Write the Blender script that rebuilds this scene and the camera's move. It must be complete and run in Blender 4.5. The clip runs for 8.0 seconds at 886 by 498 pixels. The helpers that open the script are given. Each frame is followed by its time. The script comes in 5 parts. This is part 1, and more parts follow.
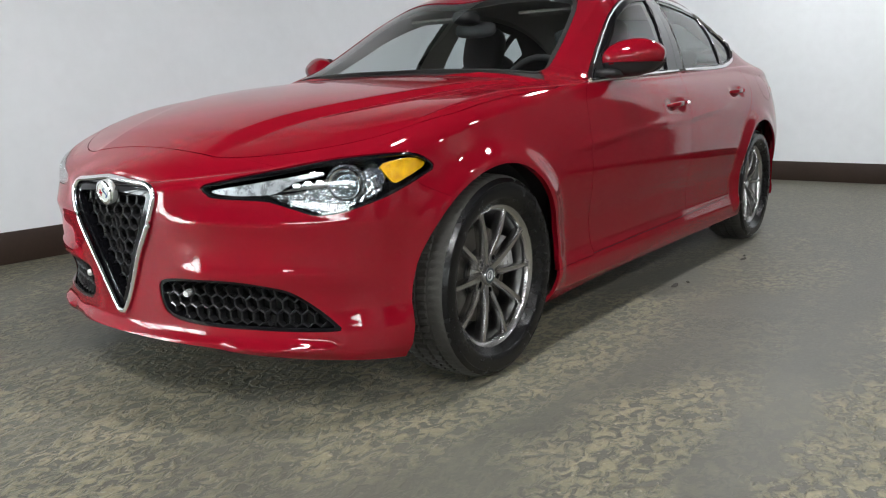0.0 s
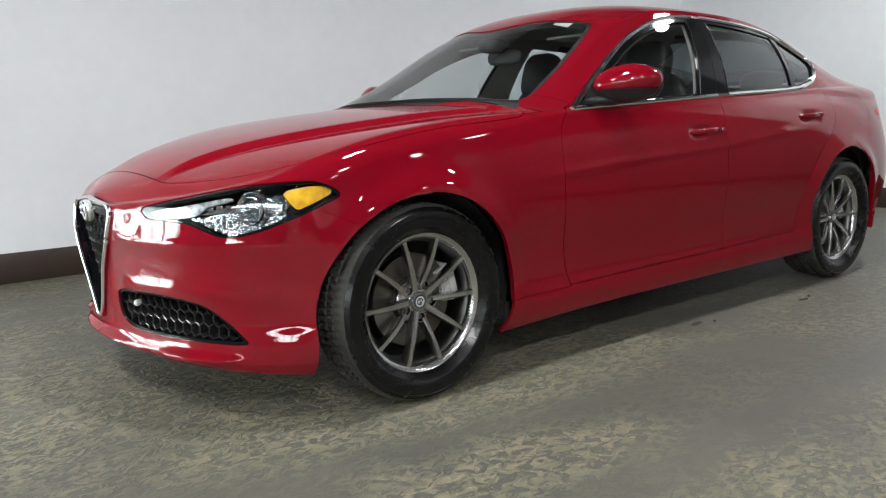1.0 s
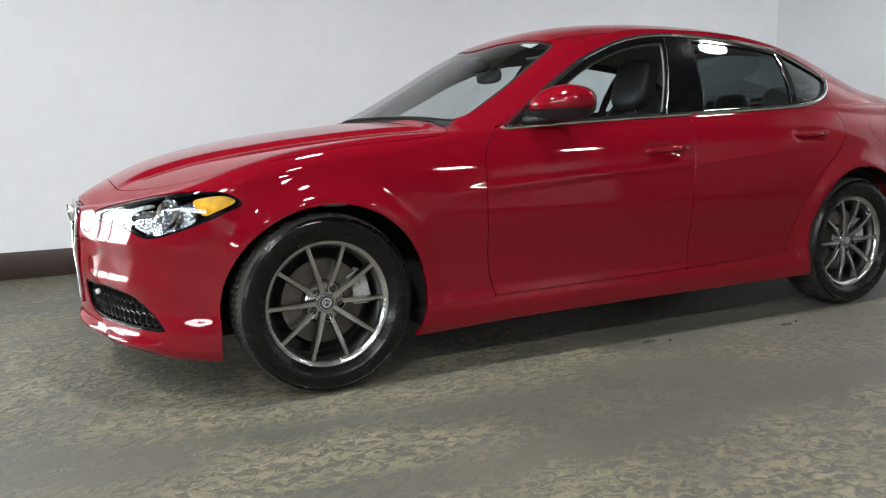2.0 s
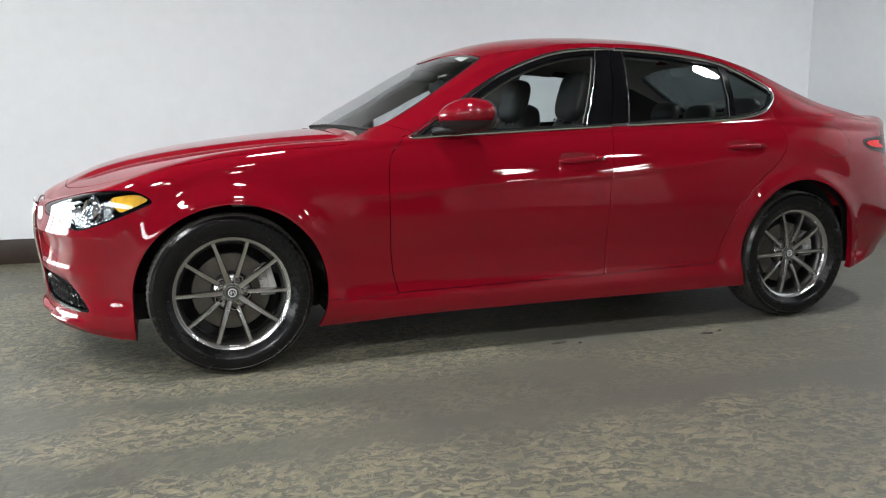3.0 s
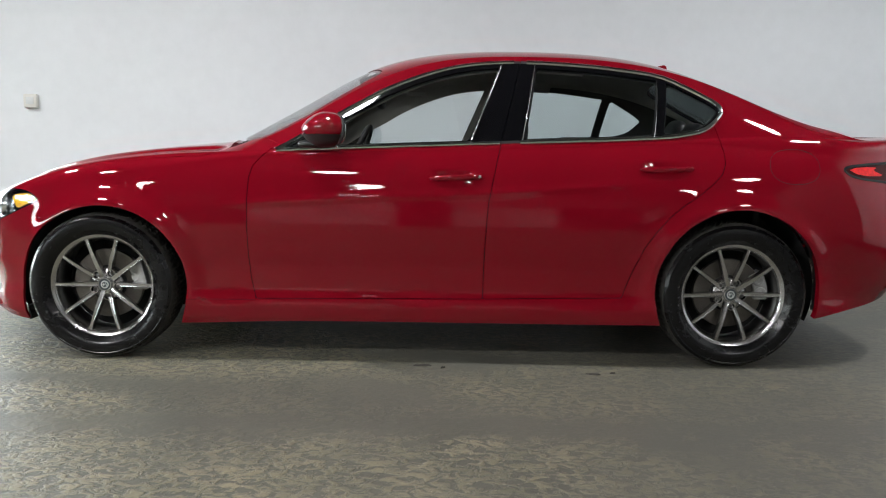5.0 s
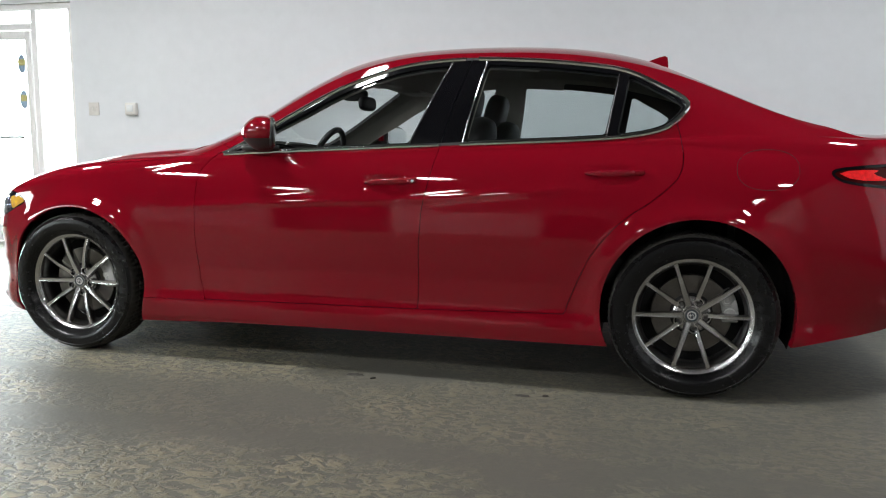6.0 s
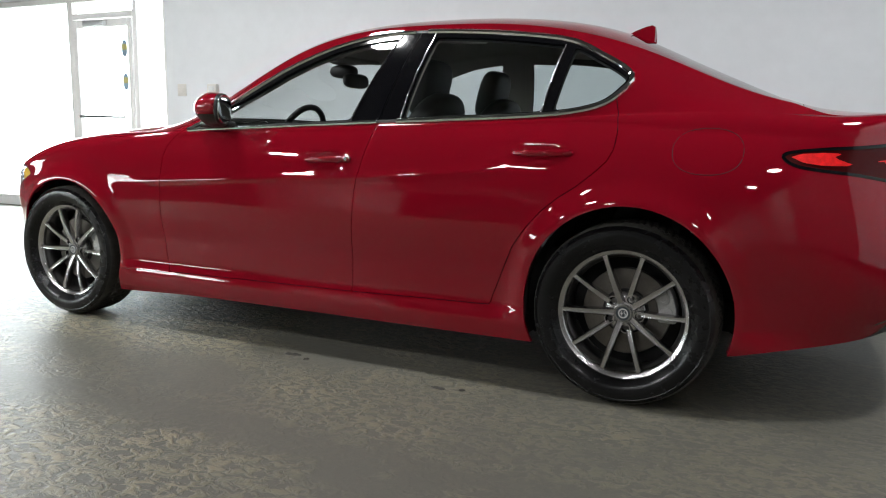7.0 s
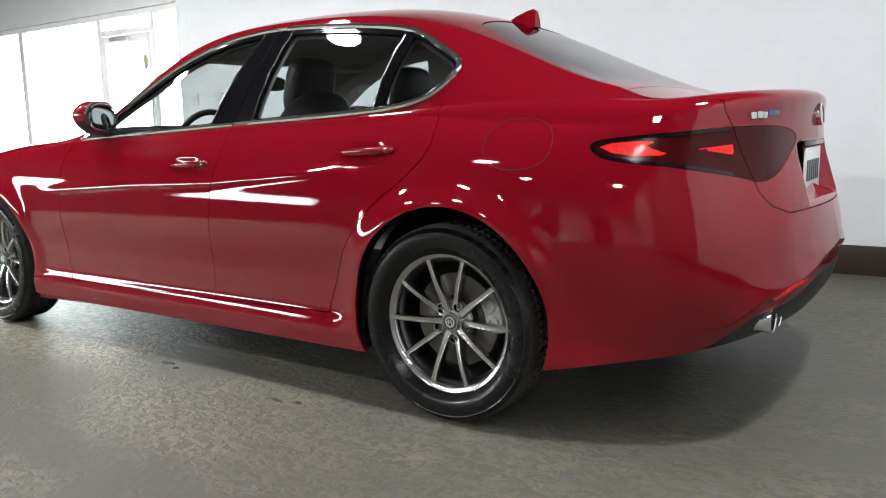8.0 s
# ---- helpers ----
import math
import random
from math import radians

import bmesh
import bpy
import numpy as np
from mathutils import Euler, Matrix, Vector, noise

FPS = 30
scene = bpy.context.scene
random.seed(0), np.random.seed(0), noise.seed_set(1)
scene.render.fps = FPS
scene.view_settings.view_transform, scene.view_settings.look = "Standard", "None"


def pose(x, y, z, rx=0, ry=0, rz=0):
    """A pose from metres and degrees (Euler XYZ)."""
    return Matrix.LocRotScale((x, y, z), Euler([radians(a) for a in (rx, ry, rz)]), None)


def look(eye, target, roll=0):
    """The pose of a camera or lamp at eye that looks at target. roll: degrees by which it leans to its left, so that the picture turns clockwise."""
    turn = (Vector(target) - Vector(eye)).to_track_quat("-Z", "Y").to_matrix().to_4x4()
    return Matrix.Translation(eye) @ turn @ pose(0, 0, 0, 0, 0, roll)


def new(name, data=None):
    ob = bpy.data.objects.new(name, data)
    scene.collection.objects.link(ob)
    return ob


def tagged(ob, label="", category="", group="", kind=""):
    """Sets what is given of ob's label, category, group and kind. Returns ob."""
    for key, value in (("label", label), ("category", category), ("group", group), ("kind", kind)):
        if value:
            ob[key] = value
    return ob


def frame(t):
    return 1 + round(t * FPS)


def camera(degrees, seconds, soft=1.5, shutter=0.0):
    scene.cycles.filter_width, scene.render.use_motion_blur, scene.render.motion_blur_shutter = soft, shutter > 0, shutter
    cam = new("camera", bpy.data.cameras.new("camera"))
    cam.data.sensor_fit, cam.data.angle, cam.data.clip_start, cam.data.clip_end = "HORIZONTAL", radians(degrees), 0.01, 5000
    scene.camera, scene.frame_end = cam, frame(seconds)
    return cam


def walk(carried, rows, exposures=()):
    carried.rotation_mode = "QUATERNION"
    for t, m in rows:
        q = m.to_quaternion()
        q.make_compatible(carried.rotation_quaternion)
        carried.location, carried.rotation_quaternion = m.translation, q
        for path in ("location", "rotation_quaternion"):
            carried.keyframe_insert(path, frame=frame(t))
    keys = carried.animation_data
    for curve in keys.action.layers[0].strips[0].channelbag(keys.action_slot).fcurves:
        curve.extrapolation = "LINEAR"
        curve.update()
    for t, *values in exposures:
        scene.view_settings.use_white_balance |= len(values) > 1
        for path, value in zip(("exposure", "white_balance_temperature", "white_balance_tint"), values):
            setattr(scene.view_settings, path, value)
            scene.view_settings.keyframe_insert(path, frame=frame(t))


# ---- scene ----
cam = camera(59.3, 8.0, 1.1)
PATH = [
    (0, (-2.045, -2.194, 0.906), (-0.477, -1.015, 0.515), -1.3),
    (0.5, (-1.769, -2.538, 0.932), (-0.385, -1.145, 0.556), -1.9),
    (1, (-1.477, -2.86, 0.921), (-0.261, -1.307, 0.59), -1.6),
    (1.2, (-1.349, -2.986, 0.916), (-0.207, -1.375, 0.6), -1.6),
    (2.3, (-0.673, -3.689, 0.965), (0.13, -1.883, 0.656), -0.9),
    (2.5, (-0.555, -3.804, 0.983), (0.201, -1.979, 0.667), -0.7),
    (3, (-0.229, -4.031, 0.977), (0.433, -2.168, 0.673), -0.3),
    (3.5, (0.17, -4.183, 0.96), (0.7, -2.276, 0.672), -0.1),
    (4, (0.581, -4.286, 0.953), (0.953, -2.34, 0.68), 0.3),
    (4.5, (1.023, -4.32, 0.948), (1.221, -2.347, 0.688), 0.7),
    (4.7, (1.21, -4.32, 0.95), (1.336, -2.341, 0.695), 0.9),
    (5.8, (2.393, -4.097, 1.014), (2.012, -2.153, 0.74), 0.3),
    (6, (2.588, -4.015, 0.99), (2.113, -2.09, 0.725), 0.4),
    (6.5, (3.019, -3.792, 0.973), (2.333, -1.935, 0.692), 1.0),
    (7, (3.418, -3.558, 0.972), (2.557, -1.779, 0.663), 0.8),
    (7.5, (3.803, -3.303, 0.989), (2.817, -1.594, 0.661), -0.1),
    (8, (4.187, -2.928, 0.956), (3.089, -1.284, 0.65), -1.3),
]
EXPOSURES = [(0.0, -0.24), (1.0, -0.22), (2.5, -0.10), (4.5, -0.14), (6.5, -0.24), (7.5, -0.06), (8.0, 0.28)]
walk(cam, [(t, look(eye, target, roll)) for t, eye, target, roll in PATH], EXPOSURES)

# ---- light ----
world = bpy.data.worlds.new("world")
scene.world = world
world.use_nodes = True
wn = world.node_tree.nodes
sky = wn.new("ShaderNodeTexSky")
sky.sky_type, sky.sun_disc, sky.sun_elevation, sky.sun_rotation = "NISHITA", False, radians(40), radians(-35)
world.node_tree.links.new(sky.outputs[0], wn["Background"].inputs[0])
wn["Background"].inputs[1].default_value = 0.15

CEIL = 4.2
# Lamps at x -2.7 and -2.9 are unseen, added to brighten the car's front.
LAMPS = [(-2.7, -1.0, 135), (0.25, -1.0, 100), (4.7, -1.0, 125), (-2.7, -5.2, 400), (0.25, -5.2, 58), (4.9, -5.2, 72), (-2.9, -8.6, 80), (0.25, -8.6, 70), (4.9, -8.6, 70)]
for lx, ly, watts in LAMPS:
    d = bpy.data.lights.new("bay_and_fill_light", "AREA")
    d.shape, d.size, d.energy, d.color = "DISK", 0.46, watts, (0.985, 0.99, 1.0)
    new("bay_and_fill_light", d).location = (lx, ly, CEIL - 0.42)


# ---- materials ----
def material(name, color=(0.5, 0.5, 0.5), rough=0.5, metal=0.0, coat=0.0, spec=0.5):
    m = bpy.data.materials.new(name)
    m.use_nodes = True
    b = m.node_tree.nodes["Principled BSDF"]
    b.inputs["Base Color"].default_value = (*color, 1)
    b.inputs["Roughness"].default_value = rough
    b.inputs["Metallic"].default_value = metal
    b.inputs["Coat Weight"].default_value = coat
    b.inputs["Coat Roughness"].default_value = 0.015
    b.inputs["Specular IOR Level"].default_value = spec
    return m


def noise_node(m, scale, detail=4.0, rough=0.55, distort=0.0):
    n, l = m.node_tree.nodes, m.node_tree.links
    co, t = n.new("ShaderNodeTexCoord"), n.new("ShaderNodeTexNoise")
    t.inputs["Scale"].default_value, t.inputs["Detail"].default_value = scale, detail
    t.inputs["Roughness"].default_value, t.inputs["Distortion"].default_value = rough, distort
    l.new(co.outputs["Object"], t.inputs["Vector"])
    return t


def ramp(m, fac, stops):
    r = m.node_tree.nodes.new("ShaderNodeValToRGB")
    e = r.color_ramp.elements
    while len(e) < len(stops):
        e.new(0.5)
    for k, (p, c) in zip(e, stops):
        k.position, k.color = p, (*c, 1) if len(c) == 3 else c
    m.node_tree.links.new(fac, r.inputs[0])
    return r.outputs[0]


def worn(m, scale, amount, rough_span=None, bump=0.0, detail=5.0):
    """Mottles colour and gloss of a material at two scales, with fine relief."""
    n, l = m.node_tree.nodes, m.node_tree.links
    b = n["Principled BSDF"]
    c = b.inputs["Base Color"].default_value[:3]
    big, fine = noise_node(m, scale, 3), noise_node(m, scale * 9, detail)
    mix = n.new("ShaderNodeMath")
    mix.operation = "MULTIPLY_ADD"
    mix.inputs[1].default_value = 0.5
    l.new(fine.outputs[0], mix.inputs[0])
    half = n.new("ShaderNodeMath")
    half.operation, half.inputs[1].default_value = "MULTIPLY", 0.5
    l.new(big.outputs[0], half.inputs[0])
    l.new(half.outputs[0], mix.inputs[2])
    lo, hi = tuple(v * (1 - amount) for v in c), tuple(min(1, v * (1 + amount)) for v in c)
    l.new(ramp(m, mix.outputs[0], [(0.3, lo), (0.7, hi)]), b.inputs["Base Color"])
    if rough_span:
        l.new(ramp(m, mix.outputs[0], [(0.3, (rough_span[0],) * 3), (0.7, (rough_span[1],) * 3)]), b.inputs["Roughness"])
    if bump:
        bp = n.new("ShaderNodeBump")
        bp.inputs["Strength"].default_value, bp.inputs["Distance"].default_value = 0.6, bump
        l.new(fine.outputs[0], bp.inputs["Height"])
        l.new(bp.outputs[0], b.inputs["Normal"])
    return m


def glass(name, tint, gloss_rough=0.0, base=0.07):
    """A thin pane: clear tint with a mirror gloss that grows at a slant."""
    m = bpy.data.materials.new(name)
    m.use_nodes = True
    n, l = m.node_tree.nodes, m.node_tree.links
    n.remove(n["Principled BSDF"])
    tr, gl, mx, fr = n.new("ShaderNodeBsdfTransparent"), n.new("ShaderNodeBsdfGlossy"), n.new("ShaderNodeMixShader"), n.new("ShaderNodeLayerWeight")
    tr.inputs[0].default_value = (*tint, 1)
    gl.inputs["Roughness"].default_value = gloss_rough
    fr.inputs["Blend"].default_value = 0.5
    pw, ma = n.new("ShaderNodeMath"), n.new("ShaderNodeMath")
    pw.operation, pw.inputs[1].default_value = "POWER", 4.2
    ma.operation, ma.inputs[1].default_value, ma.inputs[2].default_value = "MULTIPLY_ADD", 1 - base, base
    l.new(fr.outputs["Facing"], pw.inputs[0])
    l.new(pw.outputs[0], ma.inputs[0])
    l.new(ma.outputs[0], mx.inputs[0])
    l.new(tr.outputs[0], mx.inputs[1])
    l.new(gl.outputs[0], mx.inputs[2])
    l.new(mx.outputs[0], n["Material Output"].inputs[0])
    return m


def glow(name, color, strength):
    m = bpy.data.materials.new(name)
    m.use_nodes = True
    b = m.node_tree.nodes["Principled BSDF"]
    b.inputs["Base Color"].default_value = (*color, 1)
    b.inputs["Emission Color"].default_value = (*color, 1)
    b.inputs["Emission Strength"].default_value = strength
    return m


def paint(name, color):
    """Car paint: fine flake shimmer under a clear coat with slight orange peel."""
    m = material(name, color, 0.5, 0.0, 0.9, 0.0)
    n, l = m.node_tree.nodes, m.node_tree.links
    b = n["Principled BSDF"]
    fl = noise_node(m, 1400, 1)
    l.new(ramp(m, fl.outputs[0], [(0.35, tuple(v * .8 for v in color)), (0.7, tuple(min(1, v * 1.2) for v in color))]), b.inputs["Base Color"])
    peel = noise_node(m, 260, 2)
    bp = n.new("ShaderNodeBump")
    bp.inputs["Strength"].default_value, bp.inputs["Distance"].default_value = 0.05, 0.0006
    l.new(peel.outputs[0], bp.inputs["Height"])
    l.new(bp.outputs[0], b.inputs["Coat Normal"])
    b.inputs["Coat IOR"].default_value = 1.52
    return m


def concrete():
    """Sealed old concrete: smooth grey-brown with patches of flaky tan skim, thin dark flake edges and a worn gloss."""
    m = material("sealed_concrete", (0.11, 0.105, 0.095), 0.45, 0, 0, .3)
    n, l = m.node_tree.nodes, m.node_tree.links
    b = n["Principled BSDF"]

    def math2(op, x, y):
        k = n.new("ShaderNodeMath")
        k.operation = op
        for i, v in enumerate((x, y)):
            if isinstance(v, float):
                k.inputs[i].default_value = v
            else:
                l.new(v, k.inputs[i])
        return k.outputs[0]

    def mix(fac, x, y):
        k = n.new("ShaderNodeMix")
        k.data_type = "RGBA"
        l.new(fac, k.inputs[0])
        l.new(x, k.inputs[6])
        l.new(y, k.inputs[7])
        return k.outputs[2]
    flake = noise_node(m, 30, 4.4, .55, .85)
    drag = n.new("ShaderNodeMapping")
    drag.inputs["Scale"].default_value = (.8, 1.1, 1)
    l.new(flake.inputs["Vector"].links[0].from_socket, drag.inputs["Vector"])
    l.new(drag.outputs[0], flake.inputs["Vector"])
    tone = noise_node(m, 5, 4, .6, .5)
    patch = noise_node(m, 1.0, 3.5, .58, .5)
    streak = n.new("ShaderNodeMapping")
    streak.inputs["Scale"].default_value, streak.inputs["Rotation"].default_value = (.55, 1.25, 1), (0, 0, radians(12))
    l.new(patch.inputs["Vector"].links[0].from_socket, streak.inputs["Vector"])
    l.new(streak.outputs[0], patch.inputs["Vector"])
    stain = noise_node(m, 1.1, 5, .6, .4)
    fine = noise_node(m, 90, 4, .6)
    grey = ramp(m, stain.outputs[0], [(.3, (.070, .070, .059)), (.5, (.092, .091, .075)), (.72, (.120, .115, .090))])
    tan = ramp(m, tone.outputs[0], [(.3, (.135, .128, .088)), (.5, (.20, .185, .122)), (.68, (.255, .226, .150)), (.8, (.23, .19, .122))])
    isle = ramp(m, flake.outputs[0], [(.43, (0, 0, 0)), (.50, (.5, .5, .5)), (.60, (1, 1, 1))])
    rim = ramp(m, flake.outputs[0], [(.415, (0, 0, 0)), (.445, (1, 1, 1)), (.475, (0, 0, 0))])
    zone = ramp(m, patch.outputs[0], [(.39, (.10, .10, .10)), (.52, (.95, .95, .95))])
    place, axes = n.new("ShaderNodeTexCoord"), n.new("ShaderNodeSeparateXYZ")
    l.new(place.outputs["Object"], axes.inputs[0])
    wobble = math2("ADD", axes.outputs[0], math2("MULTIPLY", stain.outputs[0], 3.0))
    span = n.new("ShaderNodeMapRange")
    span.inputs["From Min"].default_value, span.inputs["From Max"].default_value = 2.4, 4.3
    l.new(wobble, span.inputs["Value"])
    smooth = span.outputs[0]
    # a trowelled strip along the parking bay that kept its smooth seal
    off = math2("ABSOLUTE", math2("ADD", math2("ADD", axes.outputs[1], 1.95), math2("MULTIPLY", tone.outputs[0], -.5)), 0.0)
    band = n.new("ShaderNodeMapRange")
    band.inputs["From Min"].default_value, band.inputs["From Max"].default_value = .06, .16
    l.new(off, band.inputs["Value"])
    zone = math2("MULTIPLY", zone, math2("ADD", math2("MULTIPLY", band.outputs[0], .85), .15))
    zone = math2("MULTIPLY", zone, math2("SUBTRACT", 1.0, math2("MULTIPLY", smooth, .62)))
    worn_grey = n.new("ShaderNodeRGB")
    worn_grey.outputs[0].default_value = (.090, .087, .074, 1)
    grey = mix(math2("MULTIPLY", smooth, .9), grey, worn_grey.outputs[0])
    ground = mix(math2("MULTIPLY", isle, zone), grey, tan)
    dark = n.new("ShaderNodeRGB")
    dark.outputs[0].default_value = (.055, .05, .04, 1)
    ground = mix(math2("MULTIPLY", math2("MULTIPLY", rim, zone), .55), ground, dark.outputs[0])
    mg = n.new("ShaderNodeMix")
    mg.data_type, mg.blend_type, mg.inputs[0].default_value = "RGBA", "OVERLAY", .55
    l.new(ground, mg.inputs[6])
    l.new(fine.outputs[0], mg.inputs[7])
    fleck_src = noise_node(m, 55, 2, .5, .3)
    fleck = ramp(m, fleck_src.outputs[0], [(.63, (0, 0, 0)), (.70, (1, 1, 1))])
    pale = n.new("ShaderNodeRGB")
    pale.outputs[0].default_value = (.30, .27, .21, 1)
    top = mix(math2("MULTIPLY", math2("MULTIPLY", fleck, zone), .6), mg.outputs[2], pale.outputs[0])
    l.new(top, b.inputs["Base Color"])
    l.new(ramp(m, fine.outputs[0], [(.35, (.40,) * 3), (.65, (.58,) * 3)]), b.inputs["Roughness"])
    height = math2("ADD", math2("MULTIPLY", math2("MULTIPLY", isle, zone), .6), math2("MULTIPLY", math2("MULTIPLY", flake.outputs[0], .5), math2("ADD", math2("MULTIPLY", zone, .8), .2)))
    bp = n.new("ShaderNodeBump")
    bp.inputs["Strength"].default_value, bp.inputs["Distance"].default_value = .85, .006
    l.new(height, bp.inputs["Height"])
    l.new(bp.outputs[0], b.inputs["Normal"])
    return m


RED = paint("red_paint", (0.19, 0.0026, 0.0098))
RUBBER = worn(material("tyre_rubber", (0.004, 0.004, 0.0045), 0.25, 0, 0, .34), 4, .15, (.25, .29))
TREAD = worn(material("tread_rubber", (0.024, 0.0225, 0.019), 0.75), 20, .35, None, .001)
ALLOY = worn(material("gunmetal_alloy", (0.50, 0.49, 0.487), 0.24, 1.0), 3, .08, (.21, .27), 0.0, 1.0)
DARKALLOY = worn(material("dark_alloy", (0.13, 0.128, 0.125), 0.4, 1.0), 30, .2)
SILVER = worn(material("satin_silver", (0.78, 0.78, 0.77), 0.35, .7), 20, .12)
BRIGHT = material("machined_alloy", (0.46, 0.46, 0.46), 0.24, 1.0)
CHROME = material("chrome", (0.88, 0.88, 0.89), 0.09, 1.0)
STEEL = worn(material("brake_steel", (0.145, 0.135, 0.12), 0.38, 1.0), 25, .25, (.3, .5))
CALIPER = worn(material("caliper_grey", (0.42, 0.42, 0.41), 0.45, 0.4), 30, .15)
GLOSSBLACK = material("gloss_black", (0.004, 0.004, 0.005), 0.06, 0, 0, .3)
BLACK = worn(material("black_plastic", (0.014, 0.014, 0.015), 0.5), 40, .2, (.42, .6), .0004)
MESHBLACK = worn(material("mesh_black", (0.012, 0.012, 0.013), 0.3), 30, .2, (.22, .38))
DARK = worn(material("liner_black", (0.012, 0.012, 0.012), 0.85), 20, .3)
LEATHER = worn(material("black_leather", (0.011, 0.011, 0.012), 0.48), 35, .2, (.42, .56), .0008)
LINER = worn(material("headliner_cloth", (0.36, 0.34, 0.305), 0.9), 60, .08, None, .0006)
TRIM = worn(material("cabin_trim", (0.014, 0.014, 0.014), 0.6), 40, .15)
GLASS = glass("window_glass", (0.86, 0.90, 0.90))
DARKGLASS = glass("rear_glass", (0.12, 0.14, 0.14), 0.0, 0.05)
DEEPGLASS = glass("tinted_glass", (0.78, 0.84, 0.84))
LENS = glass("lamp_cover", (0.96, 0.97, 0.98), 0.0, 0.035)
REDLENS = worn(material("red_lens", (0.75, 0.012, 0.014), 0.3, 0, .12, .2), 60, .3)
SMOKED = material("smoked_lens", (0.04, 0.0015, 0.002), 0.16, 0, 0, .14)
REFLECTOR = worn(material("lamp_reflector", (0.50, 0.52, 0.55), 0.15, 1.0), 9, .45, (.10, .22), .012, 1.0)
AMBER = worn(material("amber_reflector", (1.0, 0.40, 0.0), 0.25, 0, .3), 45, .5, None, .001)
PROJECTOR = glass("projector_lens", (0.88, 0.92, 0.95), 0.0, 0.14)
WHITE = worn(material("white_plastic", (0.75, 0.74, 0.70), 0.4), 20, .05)
PLATE = worn(material("plate_white", (0.7, 0.72, 0.72), 0.35), 20, .06)
INK = material("dark_print", (0.03, 0.04, 0.05), 0.5)
ENAMEL = material("blue_enamel", (0.02, 0.06, 0.18), 0.2, 0, .8)
BADGERED = material("badge_red", (0.4, 0.01, 0.015), 0.25, 0, .8)
WALLP = worn(material("wall_paint", (0.80, 0.83, 0.855), 0.55), 1.2, .035, (.45, .65), .0008)
CEILP = worn(material("ceiling_paint", (0.10, 0.10, 0.10), 0.8), 1.0, .1)
# Two tones for unseen walls, chosen to shape what the car paint reflects.
FARWALL = worn(material("unseen_dark_wall", (0.10, 0.10, 0.098), 0.7), 1.2, .2)
PALEWALL = worn(material("unseen_pale_wall", (0.42, 0.42, 0.41), 0.6), 1.2, .1)
FLOOR = concrete()
SKIRT = worn(material("skirting_vinyl", (0.032, 0.019, 0.013), 0.42), 5, .25, (.35, .55))
FRAMEP = worn(material("frame_paint", (0.90, 0.90, 0.89), 0.4), 6, .04)
PANE = glass("clear_pane", (0.92, 0.95, 0.94))
LAMPCASE = material("lamp_case", (0.55, 0.55, 0.56), 0.4, .6)
PAVING = worn(material("outdoor_paving", (0.45, 0.44, 0.42), 0.8), 2, .15)

# ---- mesh tools ----
def spline(pts):
    """Natural cubic spline through (t, v) knots."""
    a = np.array(pts, float)
    t, v = a[:, 0], a[:, 1]
    n = len(t)
    h = np.diff(t)
    m = np.zeros((n, n))
    r = np.zeros(n)
    m[0, 0] = m[-1, -1] = 1
    for i in range(1, n - 1):
        m[i, i - 1], m[i, i], m[i, i + 1] = h[i - 1], 2 * (h[i - 1] + h[i]), h[i]
        r[i] = 6 * ((v[i + 1] - v[i]) / h[i] - (v[i] - v[i - 1]) / h[i - 1])
    k = np.linalg.solve(m, r)

    def f(x):
        x = np.clip(np.asarray(x, float), t[0], t[-1])
        i = np.clip(np.searchsorted(t, x) - 1, 0, n - 2)
        d, e = x - t[i], t[i + 1] - x
        hh = h[i]
        return (k[i] * e ** 3 + k[i + 1] * d ** 3) / (6 * hh) + (v[i] / hh - k[i] * hh / 6) * e + (v[i + 1] / hh - k[i + 1] * hh / 6) * d
    return f


def easy(pts):
    """Monotone cubic through (t, v) knots: no overshoot."""
    a = np.array(pts, float)
    t, v = a[:, 0], a[:, 1]
    h = np.diff(t)
    s = np.diff(v) / h
    g = np.zeros(len(t))
    g[0], g[-1] = s[0], s[-1]
    for i in range(1, len(t) - 1):
        if s[i - 1] * s[i] > 0:
            w1, w2 = 2 * h[i] + h[i - 1], h[i] + 2 * h[i - 1]
            g[i] = (w1 + w2) / (w1 / s[i - 1] + w2 / s[i])

    def f(x):
        x = np.clip(np.asarray(x, float), t[0], t[-1])
        i = np.clip(np.searchsorted(t, x) - 1, 0, len(t) - 2)
        u = (x - t[i]) / h[i]
        return v[i] * (1 + 2 * u) * (1 - u) ** 2 + h[i] * g[i] * u * (1 - u) ** 2 + v[i + 1] * u * u * (3 - 2 * u) + h[i] * g[i + 1] * u * u * (u - 1)
    return f


def step(a, b, x):
    u = np.clip((np.asarray(x, float) - a) / (b - a), 0, 1)
    return u * u * (3 - 2 * u)


# ---- the car's form: x runs from nose to tail, w is the half width, z is up ----
plan_w = [0, .12, .25, .38, .52, .643, .743, .812, .852, .873, .885, .885, .884, .888, .895, .905, .912, .908, .888, .85, .79, .70, .56, .38, .2, 0]
plan_x = [-.80, -.793, -.77, -.735, -.683, -.615, -.525, -.42, -.28, -.13, .05, .35, .8, 1.4, 2.0, 2.45, 2.8, 3.05, 3.27, 3.45, 3.59, 3.69, 3.765, 3.81, 3.835, 3.845]
chord = np.concatenate([[0], np.cumsum(np.hypot(np.diff(plan_x), np.diff(plan_w)))])
plan_fx, plan_fw = spline(list(zip(chord, plan_x))), spline(list(zip(chord, plan_w)))
ARC = float(chord[-1])

